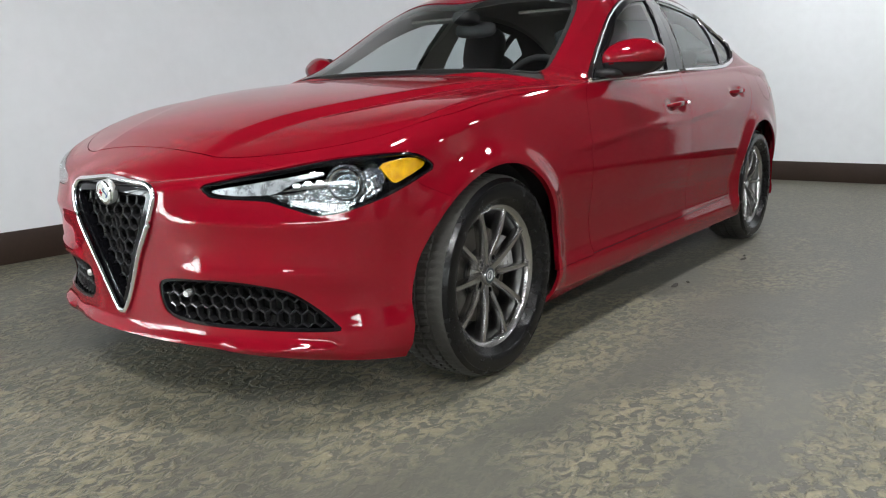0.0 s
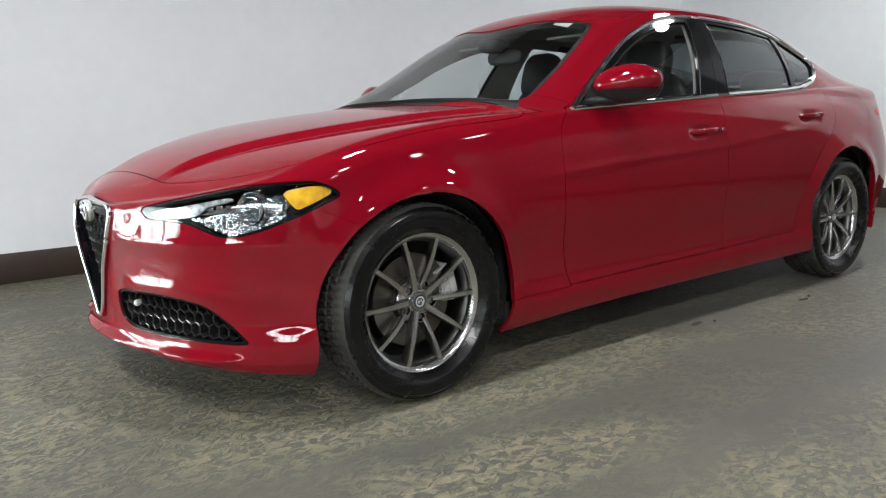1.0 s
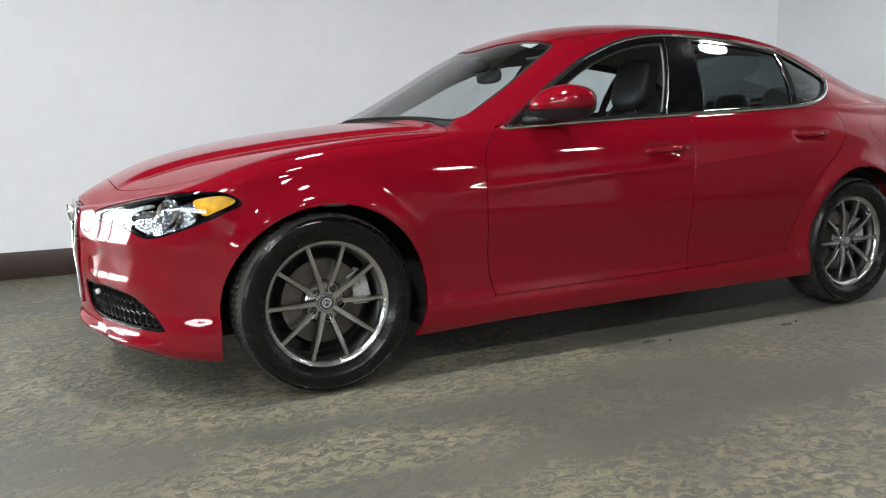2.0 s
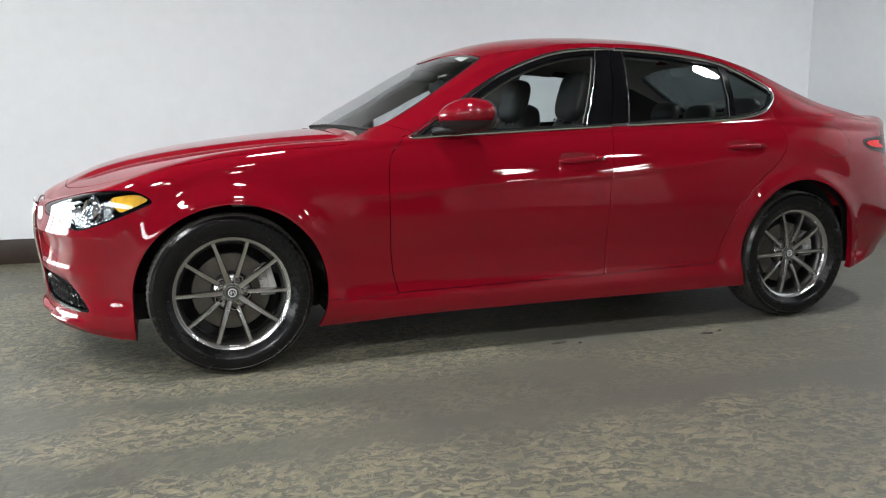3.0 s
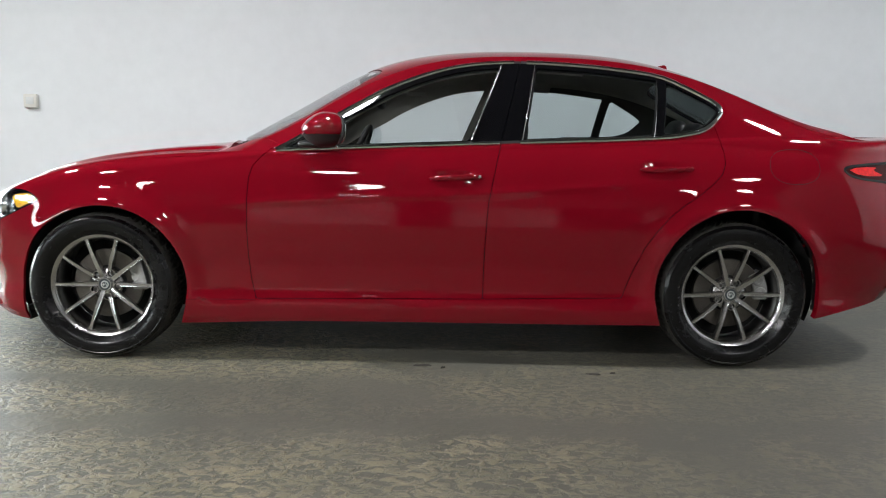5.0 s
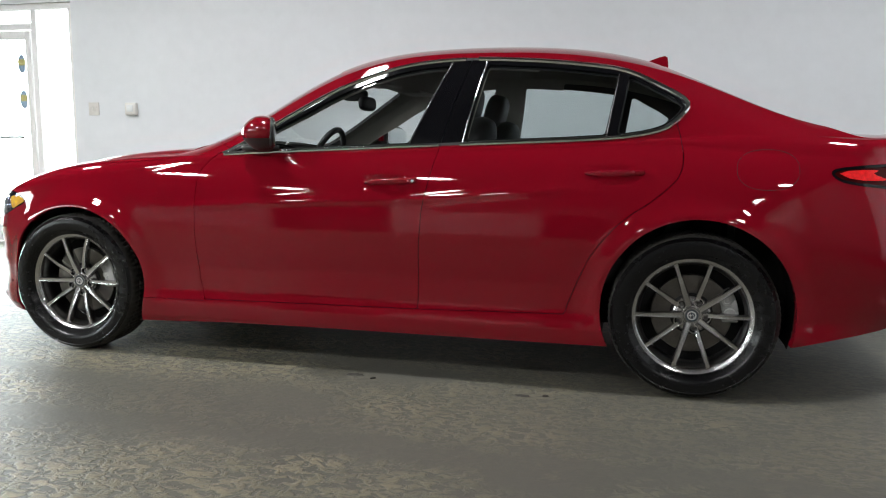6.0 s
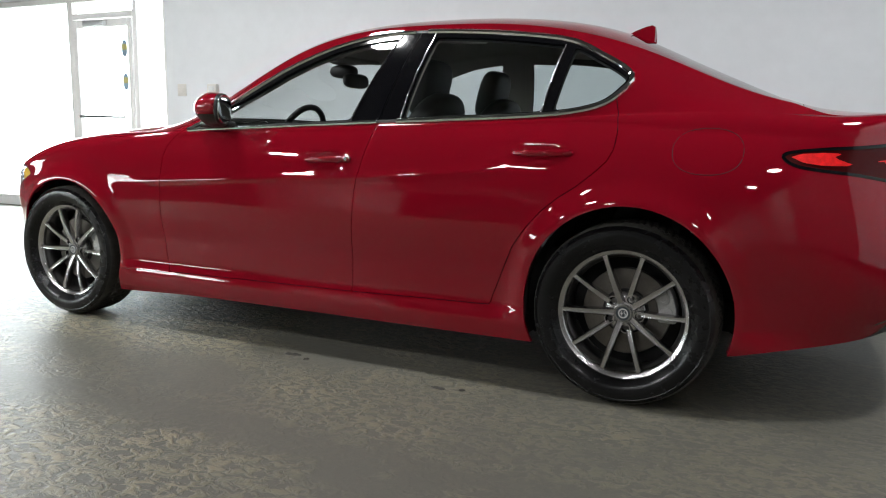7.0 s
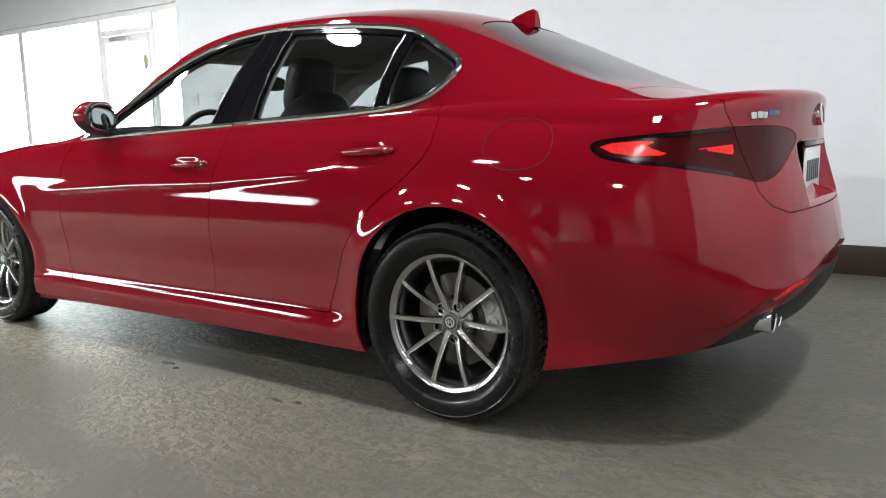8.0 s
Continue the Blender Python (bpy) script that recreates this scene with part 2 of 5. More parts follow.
z_floor = easy([(-.8, .212), (-.6, .176), (-.35, .155), (.3, .16), (.9, .18), (2.4, .19), (3.1, .225), (3.4, .27), (3.85, .33)])
nose_in = easy([(.10, .07), (.17, .035), (.20, .022), (.25, .024), (.30, .030), (.36, .022), (.405, .003), (.425, .0), (.45, .006), (.50, .010), (.545, .004), (.565, .0), (.585, .006), (.62, .016), (.70, .028), (.80, .06)])
nose_plain = easy([(.10, .07), (.17, .03), (.205, .015), (.25, .026), (.35, .020), (.5, .008), (.58, .0), (.64, .006), (.70, .025), (.80, .06)])
lip = easy([(.10, .0), (.17, .004), (.195, .020), (.208, .030), (.216, .030), (.224, .016), (.236, .004), (.25, .0)])
side_in = easy([(.10, .05), (.16, .03), (.20, .008), (.25, .002), (.285, .008), (.33, .019), (.42, .020), (.50, .009), (.56, .002), (.61, .0), (.67, .0025), (.73, .0085), (.78, .0165), (.84, .031), (.92, .064), (1.0, .12), (1.1, .20)])
tail_in = easy([(.20, .16), (.28, .11), (.36, .05), (.42, .015), (.50, .0), (.60, .004), (.70, .022), (.78, .045), (.88, .07), (.96, .075), (1.05, .065)])


def wall_inset(a, x, z):
    f = 1 - step(.35, 1.15, a)
    g = step(ARC - 1.35, ARC - .55, a)
    d = side_in(z) * (1 - f) * (1 - g) + (nose_in(z) * step(.22, .36, a) + nose_plain(z) * (1 - step(.22, .36, a))) * f + tail_in(z) * g
    d = d + .05 * step(ARC - .30, ARC - .26, a) * step(.69, .715, z) * (1 - step(.872, .892, z))
    d = d - lip(z) * (1 - step(.71, .79, a)) * (.42 + .45 * step(.40, .47, a) * (1 - step(.56, .76, a)))
    for cx, cz in ((.02, .325), (2.83, .345)):
        r = np.hypot(x - cx, z - cz)
        d = d - .020 * np.exp(-((r - .37) / .056) ** 2) * step(.15, .35, z)
    fold = np.interp(a, [4.93, 5.08, 5.2, 5.42, 5.6, ARC], [.33, .375, .45, .478, .525, .55])
    d = d - .016 * np.exp(-np.maximum(z - fold, 0) / .05) * step(-.012, .004, z - fold) * step(4.95, 5.15, a)
    line = np.interp(x, [.5, 1.2, 1.7, 2.35], [.70, .745, .765, .82])
    d = d - .0045 * np.exp(-((z - line) / .018) ** 2) * step(.42, .7, x) * (1 - step(2.2, 2.45, x))
    for hx, hz in ((1.555, .835), (2.485, .885)):
        d = d + .009 * np.exp(-((x - hx) / .088) ** 4 - ((z - hz + .006) / .030) ** 4)
    return d


# top surfaces
hood_z = spline([(-.80, .665), (-.76, .70), (-.70, .738), (-.6, .783), (-.45, .836), (-.3, .874), (-.13, .905), (.05, .93), (.25, .953), (.38, .966), (.505, .978)])
roof_z = spline([(.505, .994), (.6, 1.06), (.8, 1.175), (1.0, 1.287), (1.2, 1.378), (1.4, 1.428), (1.65, 1.453), (1.95, 1.460), (2.25, 1.448), (2.5, 1.414), (2.7, 1.355),
                (2.9, 1.265), (3.1, 1.175), (3.25, 1.11), (3.35, 1.075), (3.5, 1.052), (3.65, 1.046), (3.78, 1.05), (3.85, 1.05)])


def mid_z(x):
    """Height along the middle line: bonnet, then windscreen, roof and boot."""
    return np.where(np.asarray(x) < .505, hood_z(x), roof_z(x))


rail_w = spline([(.45, .735), (.6, .715), (.8, .678), (1.0, .643), (1.2, .612), (1.5, .578), (1.9, .562), (2.3, .562), (2.6, .568), (2.9, .588), (3.1, .612), (3.3, .65), (3.5, .70)])
rail_z = spline([(.45, .94), (.6, .965), (.8, 1.045), (1.0, 1.157), (1.17, 1.25), (1.33, 1.318), (1.55, 1.372), (1.9, 1.392), (2.2, 1.385), (2.5, 1.348), (2.8, 1.263), (3.0, 1.180), (3.2, 1.102), (3.35, 1.062), (3.5, 1.035)])
edge_z = spline([(-.80, .665), (-.75, .685), (-.68, .705), (-.58, .73), (-.45, .765), (-.3, .81), (-.13, .855), (.05, .885), (.3, .912), (.6, .93), (1.0, .948), (1.5, .968), (2.0, .988), (2.5, 1.01), (2.8, 1.022), (3.1, 1.025), (3.35, 1.02), (3.55, 1.018), (3.7, 1.03), (3.85, 1.05)])
crease_w = spline([(-.8, .27), (-.69, .28), (-.57, .295), (-.40, .35), (-.15, .478), (.08, .552), (.47, .625), (.6, .65)])
fillet = easy([(-.8, .03), (-.6, .05), (-.3, .07), (.2, .07), (.6, .035), (.9, .02), (2.6, .02), (3.0, .05), (3.3, .06), (3.6, .05), (3.85, .03)])

S_N, WALL_N, FIL_N, UP_N, TOP_N = 520, 84, 8, 30, 56


def build_shell():
    """The left half of the skin as a grid: rows run from the sill up over the shoulder to the middle line."""
    q = np.linspace(0, 1, S_N)
    a = ARC * (q + .055 * np.sin(2 * np.pi * q) * -1)
    x0, w0 = plan_fx(a), plan_fw(a)
    e = 1e-3
    tx, tw = plan_fx(a + e) - plan_fx(a - e), plan_fw(a + e) - plan_fw(a - e)
    tx[0], tw[0], tx[-1], tw[-1] = 0, 1, 0, -1
    ln = np.hypot(tx, tw)
    nx, nw = -tw / ln, tx / ln
    ze, r = edge_z(x0), fillet(x0)
    rows = []
    zb = z_floor(x0)
    for k in range(WALL_N):
        u = k / (WALL_N - 1)
        z = zb + (ze - r - zb) * u
        d = wall_inset(a, x0, z)
        rows.append((x0 - nx * d, w0 - nw * d, z, 0.0 + u))
    # corner and top point of the rounded shoulder
    d1 = wall_inset(a, x0, ze - r)
    d2 = d1 + .35 * (wall_inset(a, x0, ze) - d1)
    up = step(.45, .8, x0) * (1 - step(3.2, 3.5, x0))
    d3 = d2 + r * (1 - .4 * up)
    z3 = ze + .18 * r
    p0 = (rows[-1][0], rows[-1][1], rows[-1][2])
    p1 = (x0 - nx * d2, w0 - nw * d2, ze - .05 * r)
    p2 = (x0 - nx * d3, w0 - nw * d3, z3)
    for k in range(1, FIL_N + 1):
        u = k / FIL_N
        rows.append(tuple((1 - u) ** 2 * p0[i] + 2 * u * (1 - u) * p1[i] + u * u * p2[i] for i in range(3)) + (1 + u,))
    bx, bw, bz = p2
    bw = np.maximum(bw, 0)
    rows[-1] = (bx, bw, bz, 2.0)
    # greenhouse side: from the shoulder to the roof rail
    amt = step(.50, .62, bx) * (1 - step(3.30, 3.48, bx))
    rw = bw + (np.minimum(rail_w(bx), bw) - bw) * amt
    rz = bz + (np.maximum(rail_z(bx), bz) - bz) * amt
    for k in range(1, UP_N + 1):
        u = k / UP_N
        bow = .028 * np.sin(np.pi * u) * step(0, .25, rz - bz)
        rows.append((bx, bw + (rw - bw) * u + bow, bz + (rz - bz) * u, 2 + u))
    cz = mid_z(bx)
    p = 2.2 + .5 * step(.6, 1.1, bx)
    for k in range(1, TOP_N + 1):
        u = k / TOP_N
        y = rw * (1 - u)
        z = rz + (cz - rz) * (1 - (1 - u) ** p)
        bulge = step(-.68, -.5, bx) * (1 - step(.44, .56, bx))
        wc = crease_w(bx)
        z = z + bulge * (.010 - .020 * step(wc - .015, wc + .04, y) + .010 * step(wc, .8, y))
        rows.append((bx, y, z, 3 + u))
    grid = np.array([[np.broadcast_to(c, a.shape) for c in row] for row in rows])  # rows, 4, S
    return a, grid


arc_s, skin = build_shell()


class Skin:
    """Triangles with points, normals and the coordinates arc (along the plan line) and row."""
    def __init__(self, v, n, c, f):
        self.v, self.n, self.c, self.f = v, n, c, f

    def clip(self, val):
        """The part where val (one number a point) is above nought."""
        inside = val > 0
        cnt = inside[self.f].sum(1)
        keep = [tuple(t) for t in self.f[cnt == 3]]
        v, n, c = [self.v], [self.n], [self.c]
        base, made = len(self.v), {}
        extra = []

        def cut(i, j):
            key = (min(i, j), max(i, j))
            if key not in made:
                i, j = key
                t = val[i] / (val[i] - val[j])
                made[key] = base + len(extra)
                extra.append((self.v[i] + t * (self.v[j] - self.v[i]), self.n[i] + t * (self.n[j] - self.n[i]), self.c[i] + t * (self.c[j] - self.c[i])))
            return made[key]
        for tri in self.f[(cnt == 1) | (cnt == 2)]:
            for k in range(3):
                i, j, l = tri[k], tri[(k + 1) % 3], tri[(k + 2) % 3]
                if inside[i] and not inside[j] and not inside[l]:
                    keep.append((i, cut(i, j), cut(i, l)))
                elif not inside[i] and inside[j] and inside[l]:
                    p, s = cut(i, j), cut(i, l)
                    keep.append((p, j, l))
                    keep.append((p, l, s))
        if extra:
            v.append(np.array([k[0] for k in extra]))
            n.append(np.array([k[1] for k in extra]))
            c.append(np.array([k[2] for k in extra]))
        v, n, c = np.concatenate(v), np.concatenate(n), np.concatenate(c)
        f = np.array(keep, int).reshape(-1, 3)
        used, back = np.unique(f, return_inverse=True)
        return Skin(v[used], n[used], c[used], back.reshape(-1, 3))


def shell_skin(grid, a):
    pts = np.stack([grid[:, 0], -grid[:, 1], grid[:, 2]], -1)
    nn = np.cross(np.gradient(pts, axis=1), np.gradient(pts, axis=0))
    k2, k3 = WALL_N + FIL_N - 1, WALL_N + FIL_N + UP_N - 1
    flat = np.linalg.norm(pts[k3] - pts[k2], axis=-1) < .004
    both = nn[k2 - 1] / np.linalg.norm(nn[k2 - 1], axis=-1, keepdims=True) + nn[k3 + 1] / np.maximum(np.linalg.norm(nn[k3 + 1], axis=-1, keepdims=True), 1e-9)
    for k in range(k2, k3 + 1):
        nn[k] = np.where(flat[:, None], both, nn[k])
    nn[-1, :, 1] = 0
    nn[:, 0, 1] = nn[:, -1, 1] = 0
    nn /= np.maximum(np.linalg.norm(nn, axis=-1, keepdims=True), 1e-9)
    R, S = pts.shape[:2]
    c = np.stack([np.broadcast_to(a, (R, S)), grid[:, 3]], -1)
    i = np.arange(R * S).reshape(R, S)
    q = np.stack([i[:-1, :-1], i[:-1, 1:], i[1:, 1:], i[1:, :-1]], -1).reshape(-1, 4)
    f = np.concatenate([q[:, [0, 1, 2]], q[:, [0, 2, 3]]])
    v = pts.reshape(-1, 3)
    area = np.linalg.norm(np.cross(v[f[:, 1]] - v[f[:, 0]], v[f[:, 2]] - v[f[:, 0]]), axis=1)
    return Skin(v, nn.reshape(-1, 3), c.reshape(-1, 2), f[area > 1e-9])


SHELL = shell_skin(skin, arc_s)


def flange(sk, depth):
    """The skin with its cut edges turned inwards, so that it shows its thickness."""
    e = np.concatenate([sk.f[:, [0, 1]], sk.f[:, [1, 2]], sk.f[:, [2, 0]]])
    key = np.sort(e, 1)
    _, first, cnt = np.unique(key, axis=0, return_index=True, return_counts=True)
    e = e[first[cnt == 1]]
    e = e[~((np.abs(sk.v[e[:, 0], 1]) < 1e-4) & (np.abs(sk.v[e[:, 1], 1]) < 1e-4))]
    if not len(e):
        return sk
    p, q = sk.v[e[:, 0]], sk.v[e[:, 1]]
    m, o = sk.n[e[:, 0]], sk.n[e[:, 1]]
    side = np.cross(q - p, m)
    side /= np.maximum(np.linalg.norm(side, axis=1, keepdims=True), 1e-9)
    b, k = len(sk.v), len(e)
    v = np.concatenate([sk.v, p, q, q - o * depth, p - m * depth])
    n = np.concatenate([sk.n, side, side, side, side])
    c = np.concatenate([sk.c, sk.c[e[:, 0]], sk.c[e[:, 1]], sk.c[e[:, 1]], sk.c[e[:, 0]]])
    i = b + np.arange(k)
    f = np.concatenate([sk.f, np.stack([i + k, i, i + 2 * k], 1), np.stack([i, i + 3 * k, i + 2 * k], 1)])
    return Skin(v, n, c, f)


def pushed(sk, d, flip=False):
    return Skin(sk.v - sk.n * d, -sk.n if flip else sk.n, sk.c, sk.f[:, ::-1] if flip else sk.f)


def mirrored(sk):
    return Skin(sk.v * (1, -1, 1), sk.n * (1, -1, 1), sk.c, sk.f[:, ::-1])


def both(sk):
    o = mirrored(sk)
    return Skin(np.concatenate([sk.v, o.v]), np.concatenate([sk.n, o.n]), np.concatenate([sk.c, o.c]), np.concatenate([sk.f, o.f + len(sk.v)]))


def closed(pts, n=10):
    """A smooth closed line through the points."""
    p = np.array(pts, float)
    out = []
    for i in range(len(p)):
        a, b, c, d = p[i - 1], p[i], p[(i + 1) % len(p)], p[(i + 2) % len(p)]
        for u in np.arange(n) / n:
            out.append(.5 * (2 * b + (c - a) * u + (2 * a - 5 * b + 4 * c - d) * u * u + (3 * b - a - 3 * c + d) * u ** 3))
    return np.array(out)


def field(px, py, poly):
    """Distance to a closed line, above nought inside."""
    poly = np.array(poly, float)
    best = np.full(px.shape, 1e9)
    odd = np.zeros(px.shape, bool)
    for (ax, ay), (bx, by) in zip(poly, np.roll(poly, -1, 0)):
        dx, dy = bx - ax, by - ay
        t = np.clip(((px - ax) * dx + (py - ay) * dy) / max(dx * dx + dy * dy, 1e-12), 0, 1)
        best = np.minimum(best, (px - ax - t * dx) ** 2 + (py - ay - t * dy) ** 2)
        if ay != by:
            odd ^= ((ay > py) != (by > py)) & (px < (bx - ax) * (py - ay) / (by - ay) + ax)
    return np.sqrt(best) * np.where(odd, 1, -1)


def skin_part(name, sk, mat, parent, label=""):
    me = bpy.data.meshes.new(name)
    me.from_pydata(sk.v.tolist(), [], sk.f.tolist())
    me.polygons.foreach_set("use_smooth", [True] * len(sk.f))
    me.normals_split_custom_set_from_vertices((sk.n / np.maximum(np.linalg.norm(sk.n, axis=1, keepdims=True), 1e-9)).tolist())
    me.materials.append(mat)
    ob = new(name, me)
    ob.parent = parent
    return tagged(ob, label)


def part(name, bm, mat, parent=None, label="", smooth=True):
    """Links a bmesh as one mesh object."""
    me = bpy.data.meshes.new(name)
    bmesh.ops.recalc_face_normals(bm, faces=bm.faces)
    bm.to_mesh(me)
    bm.free()
    if smooth:
        me.polygons.foreach_set("use_smooth", [True] * len(me.polygons))
        me.set_sharp_from_angle(angle=radians(38))
    me.materials.append(mat)
    ob = new(name, me)
    ob.parent = parent
    return tagged(ob, label)


def add_box(bm, x0, x1, y0, y1, z0, z1, bevel=0.0, m=None, seg=2):
    g = bmesh.ops.create_cube(bm, size=1, matrix=Matrix.LocRotScale(((x0 + x1) / 2, (y0 + y1) / 2, (z0 + z1) / 2), None, (abs(x1 - x0), abs(y1 - y0), abs(z1 - z0))))
    vs = g["verts"]
    if m is not None:
        bmesh.ops.transform(bm, matrix=m, verts=vs)
    if bevel:
        es = list({e for v in vs for e in v.link_edges})
        bmesh.ops.bevel(bm, geom=es, offset=bevel, segments=seg, profile=.5, affect="EDGES")
    return bm


def box(x0, x1, y0, y1, z0, z1, bevel=0.0, m=None, seg=2):
    return add_box(bmesh.new(), x0, x1, y0, y1, z0, z1, bevel, m, seg)


def add_lathe(bm, prof, n=48, m=None, start=0.0, sweep=360.0):
    """Turns a profile of (radius, along) round the y axis."""
    full = sweep >= 359.9
    rings = []
    for i in range(n if full else n + 1):
        t = radians(start + sweep * i / n)
        rings.append([bm.verts.new((r * math.cos(t), h, r * math.sin(t))) for r, h in prof])
    k = len(rings)
    for i in range(k if full else k - 1):
        a, b = rings[i], rings[(i + 1) % k]
        for j in range(len(prof) - 1):
            bm.faces.new((a[j], a[j + 1], b[j + 1], b[j]))
    vs = [v for r in rings for v in r]
    if m is not None:
        bmesh.ops.transform(bm, matrix=m, verts=vs)
    bmesh.ops.remove_doubles(bm, verts=vs, dist=1e-6)
    return bm


def lathe(prof, n=48, m=None, start=0.0, sweep=360.0):
    return add_lathe(bmesh.new(), prof, n, m, start, sweep)


def add_tube(bm, path, radius, n=8, close=False):
    path = [Vector(p) for p in path]
    rings = []
    k = len(path)
    for i, p in enumerate(path):
        a = path[(i - 1) % k] if close or i else p
        b = path[(i + 1) % k] if close or i < k - 1 else p
        d = (b - a).normalized()
        up = Vector((0, 0, 1)) if abs(d.z) < .9 else Vector((1, 0, 0))
        s = d.cross(up).normalized()
        u = s.cross(d)
        rad = radius[i] if isinstance(radius, (list, tuple)) else radius
        rings.append([bm.verts.new(p + rad * (math.cos(2 * math.pi * j / n) * s + math.sin(2 * math.pi * j / n) * u)) for j in range(n)])
    for i in range(k if close else k - 1):
        a, b = rings[i], rings[(i + 1) % k]
        for j in range(n):
            bm.faces.new((a[j], a[(j + 1) % n], b[(j + 1) % n], b[j]))
    if not close:
        bm.faces.new(rings[0])
        bm.faces.new(rings[-1])
    return bm


def tube(path, radius, n=8, close=False):
    return add_tube(bmesh.new(), path, radius, n, close)


def add_pillow(bm, cx, cy, cz, sx, sy, sz, e=3.0, m=None, n=24, k=14, shape=None):
    """A rounded block (superellipsoid)."""
    def pw(v):
        return math.copysign(abs(v) ** (2 / e), v)
    rings = []
    for i in range(k + 1):
        f = -math.pi / 2 + math.pi * i / k
        ring = []
        for j in range(n):
            t = 2 * math.pi * j / n
            p = Vector((sx * pw(math.cos(f)) * pw(math.cos(t)), sy * pw(math.cos(f)) * pw(math.sin(t)), sz * pw(math.sin(f))))
            if shape:
                p = shape(p)
            ring.append(bm.verts.new(p + Vector((cx, cy, cz))))
        rings.append(ring)
    for a, b in zip(rings, rings[1:]):
        for j in range(n):
            bm.faces.new((a[j], a[(j + 1) % n], b[(j + 1) % n], b[j]))
    vs = [v for r in rings for v in r]
    bmesh.ops.remove_doubles(bm, verts=vs, dist=1e-5)
    vs = [v for v in vs if v.is_valid]
    if m is not None:
        bmesh.ops.transform(bm, matrix=m, verts=vs)
    return bm


def pillow(*a, **k):
    return add_pillow(bmesh.new(), *a, **k)

# ---- the room ----
def slab(name, label, mat, x0, x1, y0, y1, z0, z1, bevel=0.0):
    return tagged(part(name, box(x0, x1, y0, y1, z0, z1, bevel), mat, None, label), kind="structure", category=name.split("_")[0])


X0, X1, Y0, Y1 = -7.6, 6.1, -11.5, 2.45
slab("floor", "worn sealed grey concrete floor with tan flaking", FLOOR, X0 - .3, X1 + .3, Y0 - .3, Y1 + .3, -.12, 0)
slab("wall_back", "plain white painted wall behind the car", WALLP, -2.62, X1 + .15, Y1, Y1 + .15, 0, CEIL)
slab("wall_over_door", "white painted wall above the glazed entrance", WALLP, X0 - .15, -2.62, Y1, Y1 + .15, 2.30, CEIL)
slab("wall_end", "plain white painted end wall", WALLP, X1, X1 + .15, -2.7, Y1, 0, CEIL)
# Unseen end walls, added dark then pale to steer reflections in the bodywork.
slab("wall_end_far", "unseen dark end wall, added to darken reflections in the doors", FARWALL, X1, X1 + .15, -7.0, -2.7, 0, CEIL)
slab("wall_end_pale", "unseen pale end wall, added for pale reflections on the rear", PALEWALL, X1, X1 + .15, Y0, -7.0, 0, CEIL)
# Unseen pale piers with dark gaps, added so the doors reflect bands.
for bx0, bx1 in ((X0, -4.4), (-2.0, .5), (1.5, 3.2), (4.6, X1)):
    slab("wall_front_pier", "unseen pale wall pier, added for pale bands in the paint", PALEWALL, bx0, bx1, Y0 - .15, Y0, 0, 2.3)
slab("wall_front_top", "unseen dark upper wall, added to bound the reflected pale band", FARWALL, X0, X1, Y0 - .15, Y0, 2.3, CEIL)
slab("wall_bay", "unseen dark wall behind the gaps, added for dark reflections", FARWALL, X0, X1, Y0 - 2.15, Y0 - 2.0, 0, CEIL)
slab("floor_bay", "unseen concrete floor added behind the gaps opposite the car", FLOOR, X0 - .3, X1 + .3, Y0 - 2.2, Y0 - .3, -.12, 0)
slab("ceiling_bay", "unseen dark ceiling added behind the gaps opposite the car", CEILP, X0 - .15, X1 + .15, Y0 - 2.15, Y0 - .15, CEIL, CEIL + .1)
for bx in (X0, X1):
    slab("wall_bay_side", "unseen dark side wall added behind the gaps opposite the car", FARWALL, bx - .15, bx, Y0 - 2.0, Y0 - .15, 0, CEIL)
# Unseen side walls, toned dark to keep a pale wash off the bumper.
slab("wall_side", "unseen wall above the shop windows, kept dark for the reflections", FARWALL, X0 - .15, X0, Y0, Y1, 1.92, CEIL)
slab("wall_sill", "unseen low wall under the shop windows, kept dark for the reflections", FARWALL, X0 - .15, X0, Y0, Y1, 0, 1.4)
slab("wall_side_near", "unseen side wall beside the entrance, kept dark for the reflections", FARWALL, X0 - .15, X0, -2.2, Y1, 1.4, 1.92)
slab("wall_side_far", "unseen side wall at the far end, kept dark for the reflections", FARWALL, X0 - .15, X0, Y0, -10.6, 1.4, 1.92)
slab("ceiling", "dark painted ceiling deck", CEILP, X0 - .15, X1 + .15, Y0 - .15, Y1 + .15, CEIL, CEIL + .1)
slab("baseboard_back", "dark brown vinyl skirting along the wall", SKIRT, -2.60, X1 - .014, Y1 - .014, Y1 - .001, 0, .185, .003)
slab("baseboard_end", "dark brown vinyl skirting on the end wall", SKIRT, X1 - .014, X1 - .001, Y0, Y1, 0, .185, .003)
tagged(slab("ground", "pale paving outside in bright daylight", PAVING, -60, 60, -60, 60, -.4, -.13), kind="structure")

# ---- the car ----
car = tagged(new("car"), "glossy red four-door saloon car parked on concrete floor", "car")
X, W, Z, A, R = SHELL.v[:, 0], -SHELL.v[:, 1], SHELL.v[:, 2], SHELL.c[:, 0], SHELL.c[:, 1]

LAMP = closed([(.372, .668), (.455, .688), (.617, .717), (.785, .741), (.945, .750), (1.025, .742), (1.078, .706), (1.03, .681), (.937, .643),
               (.863, .618), (.785, .597), (.715, .592), (.65, .61), (.57, .630), (.42, .636), (.385, .646)])
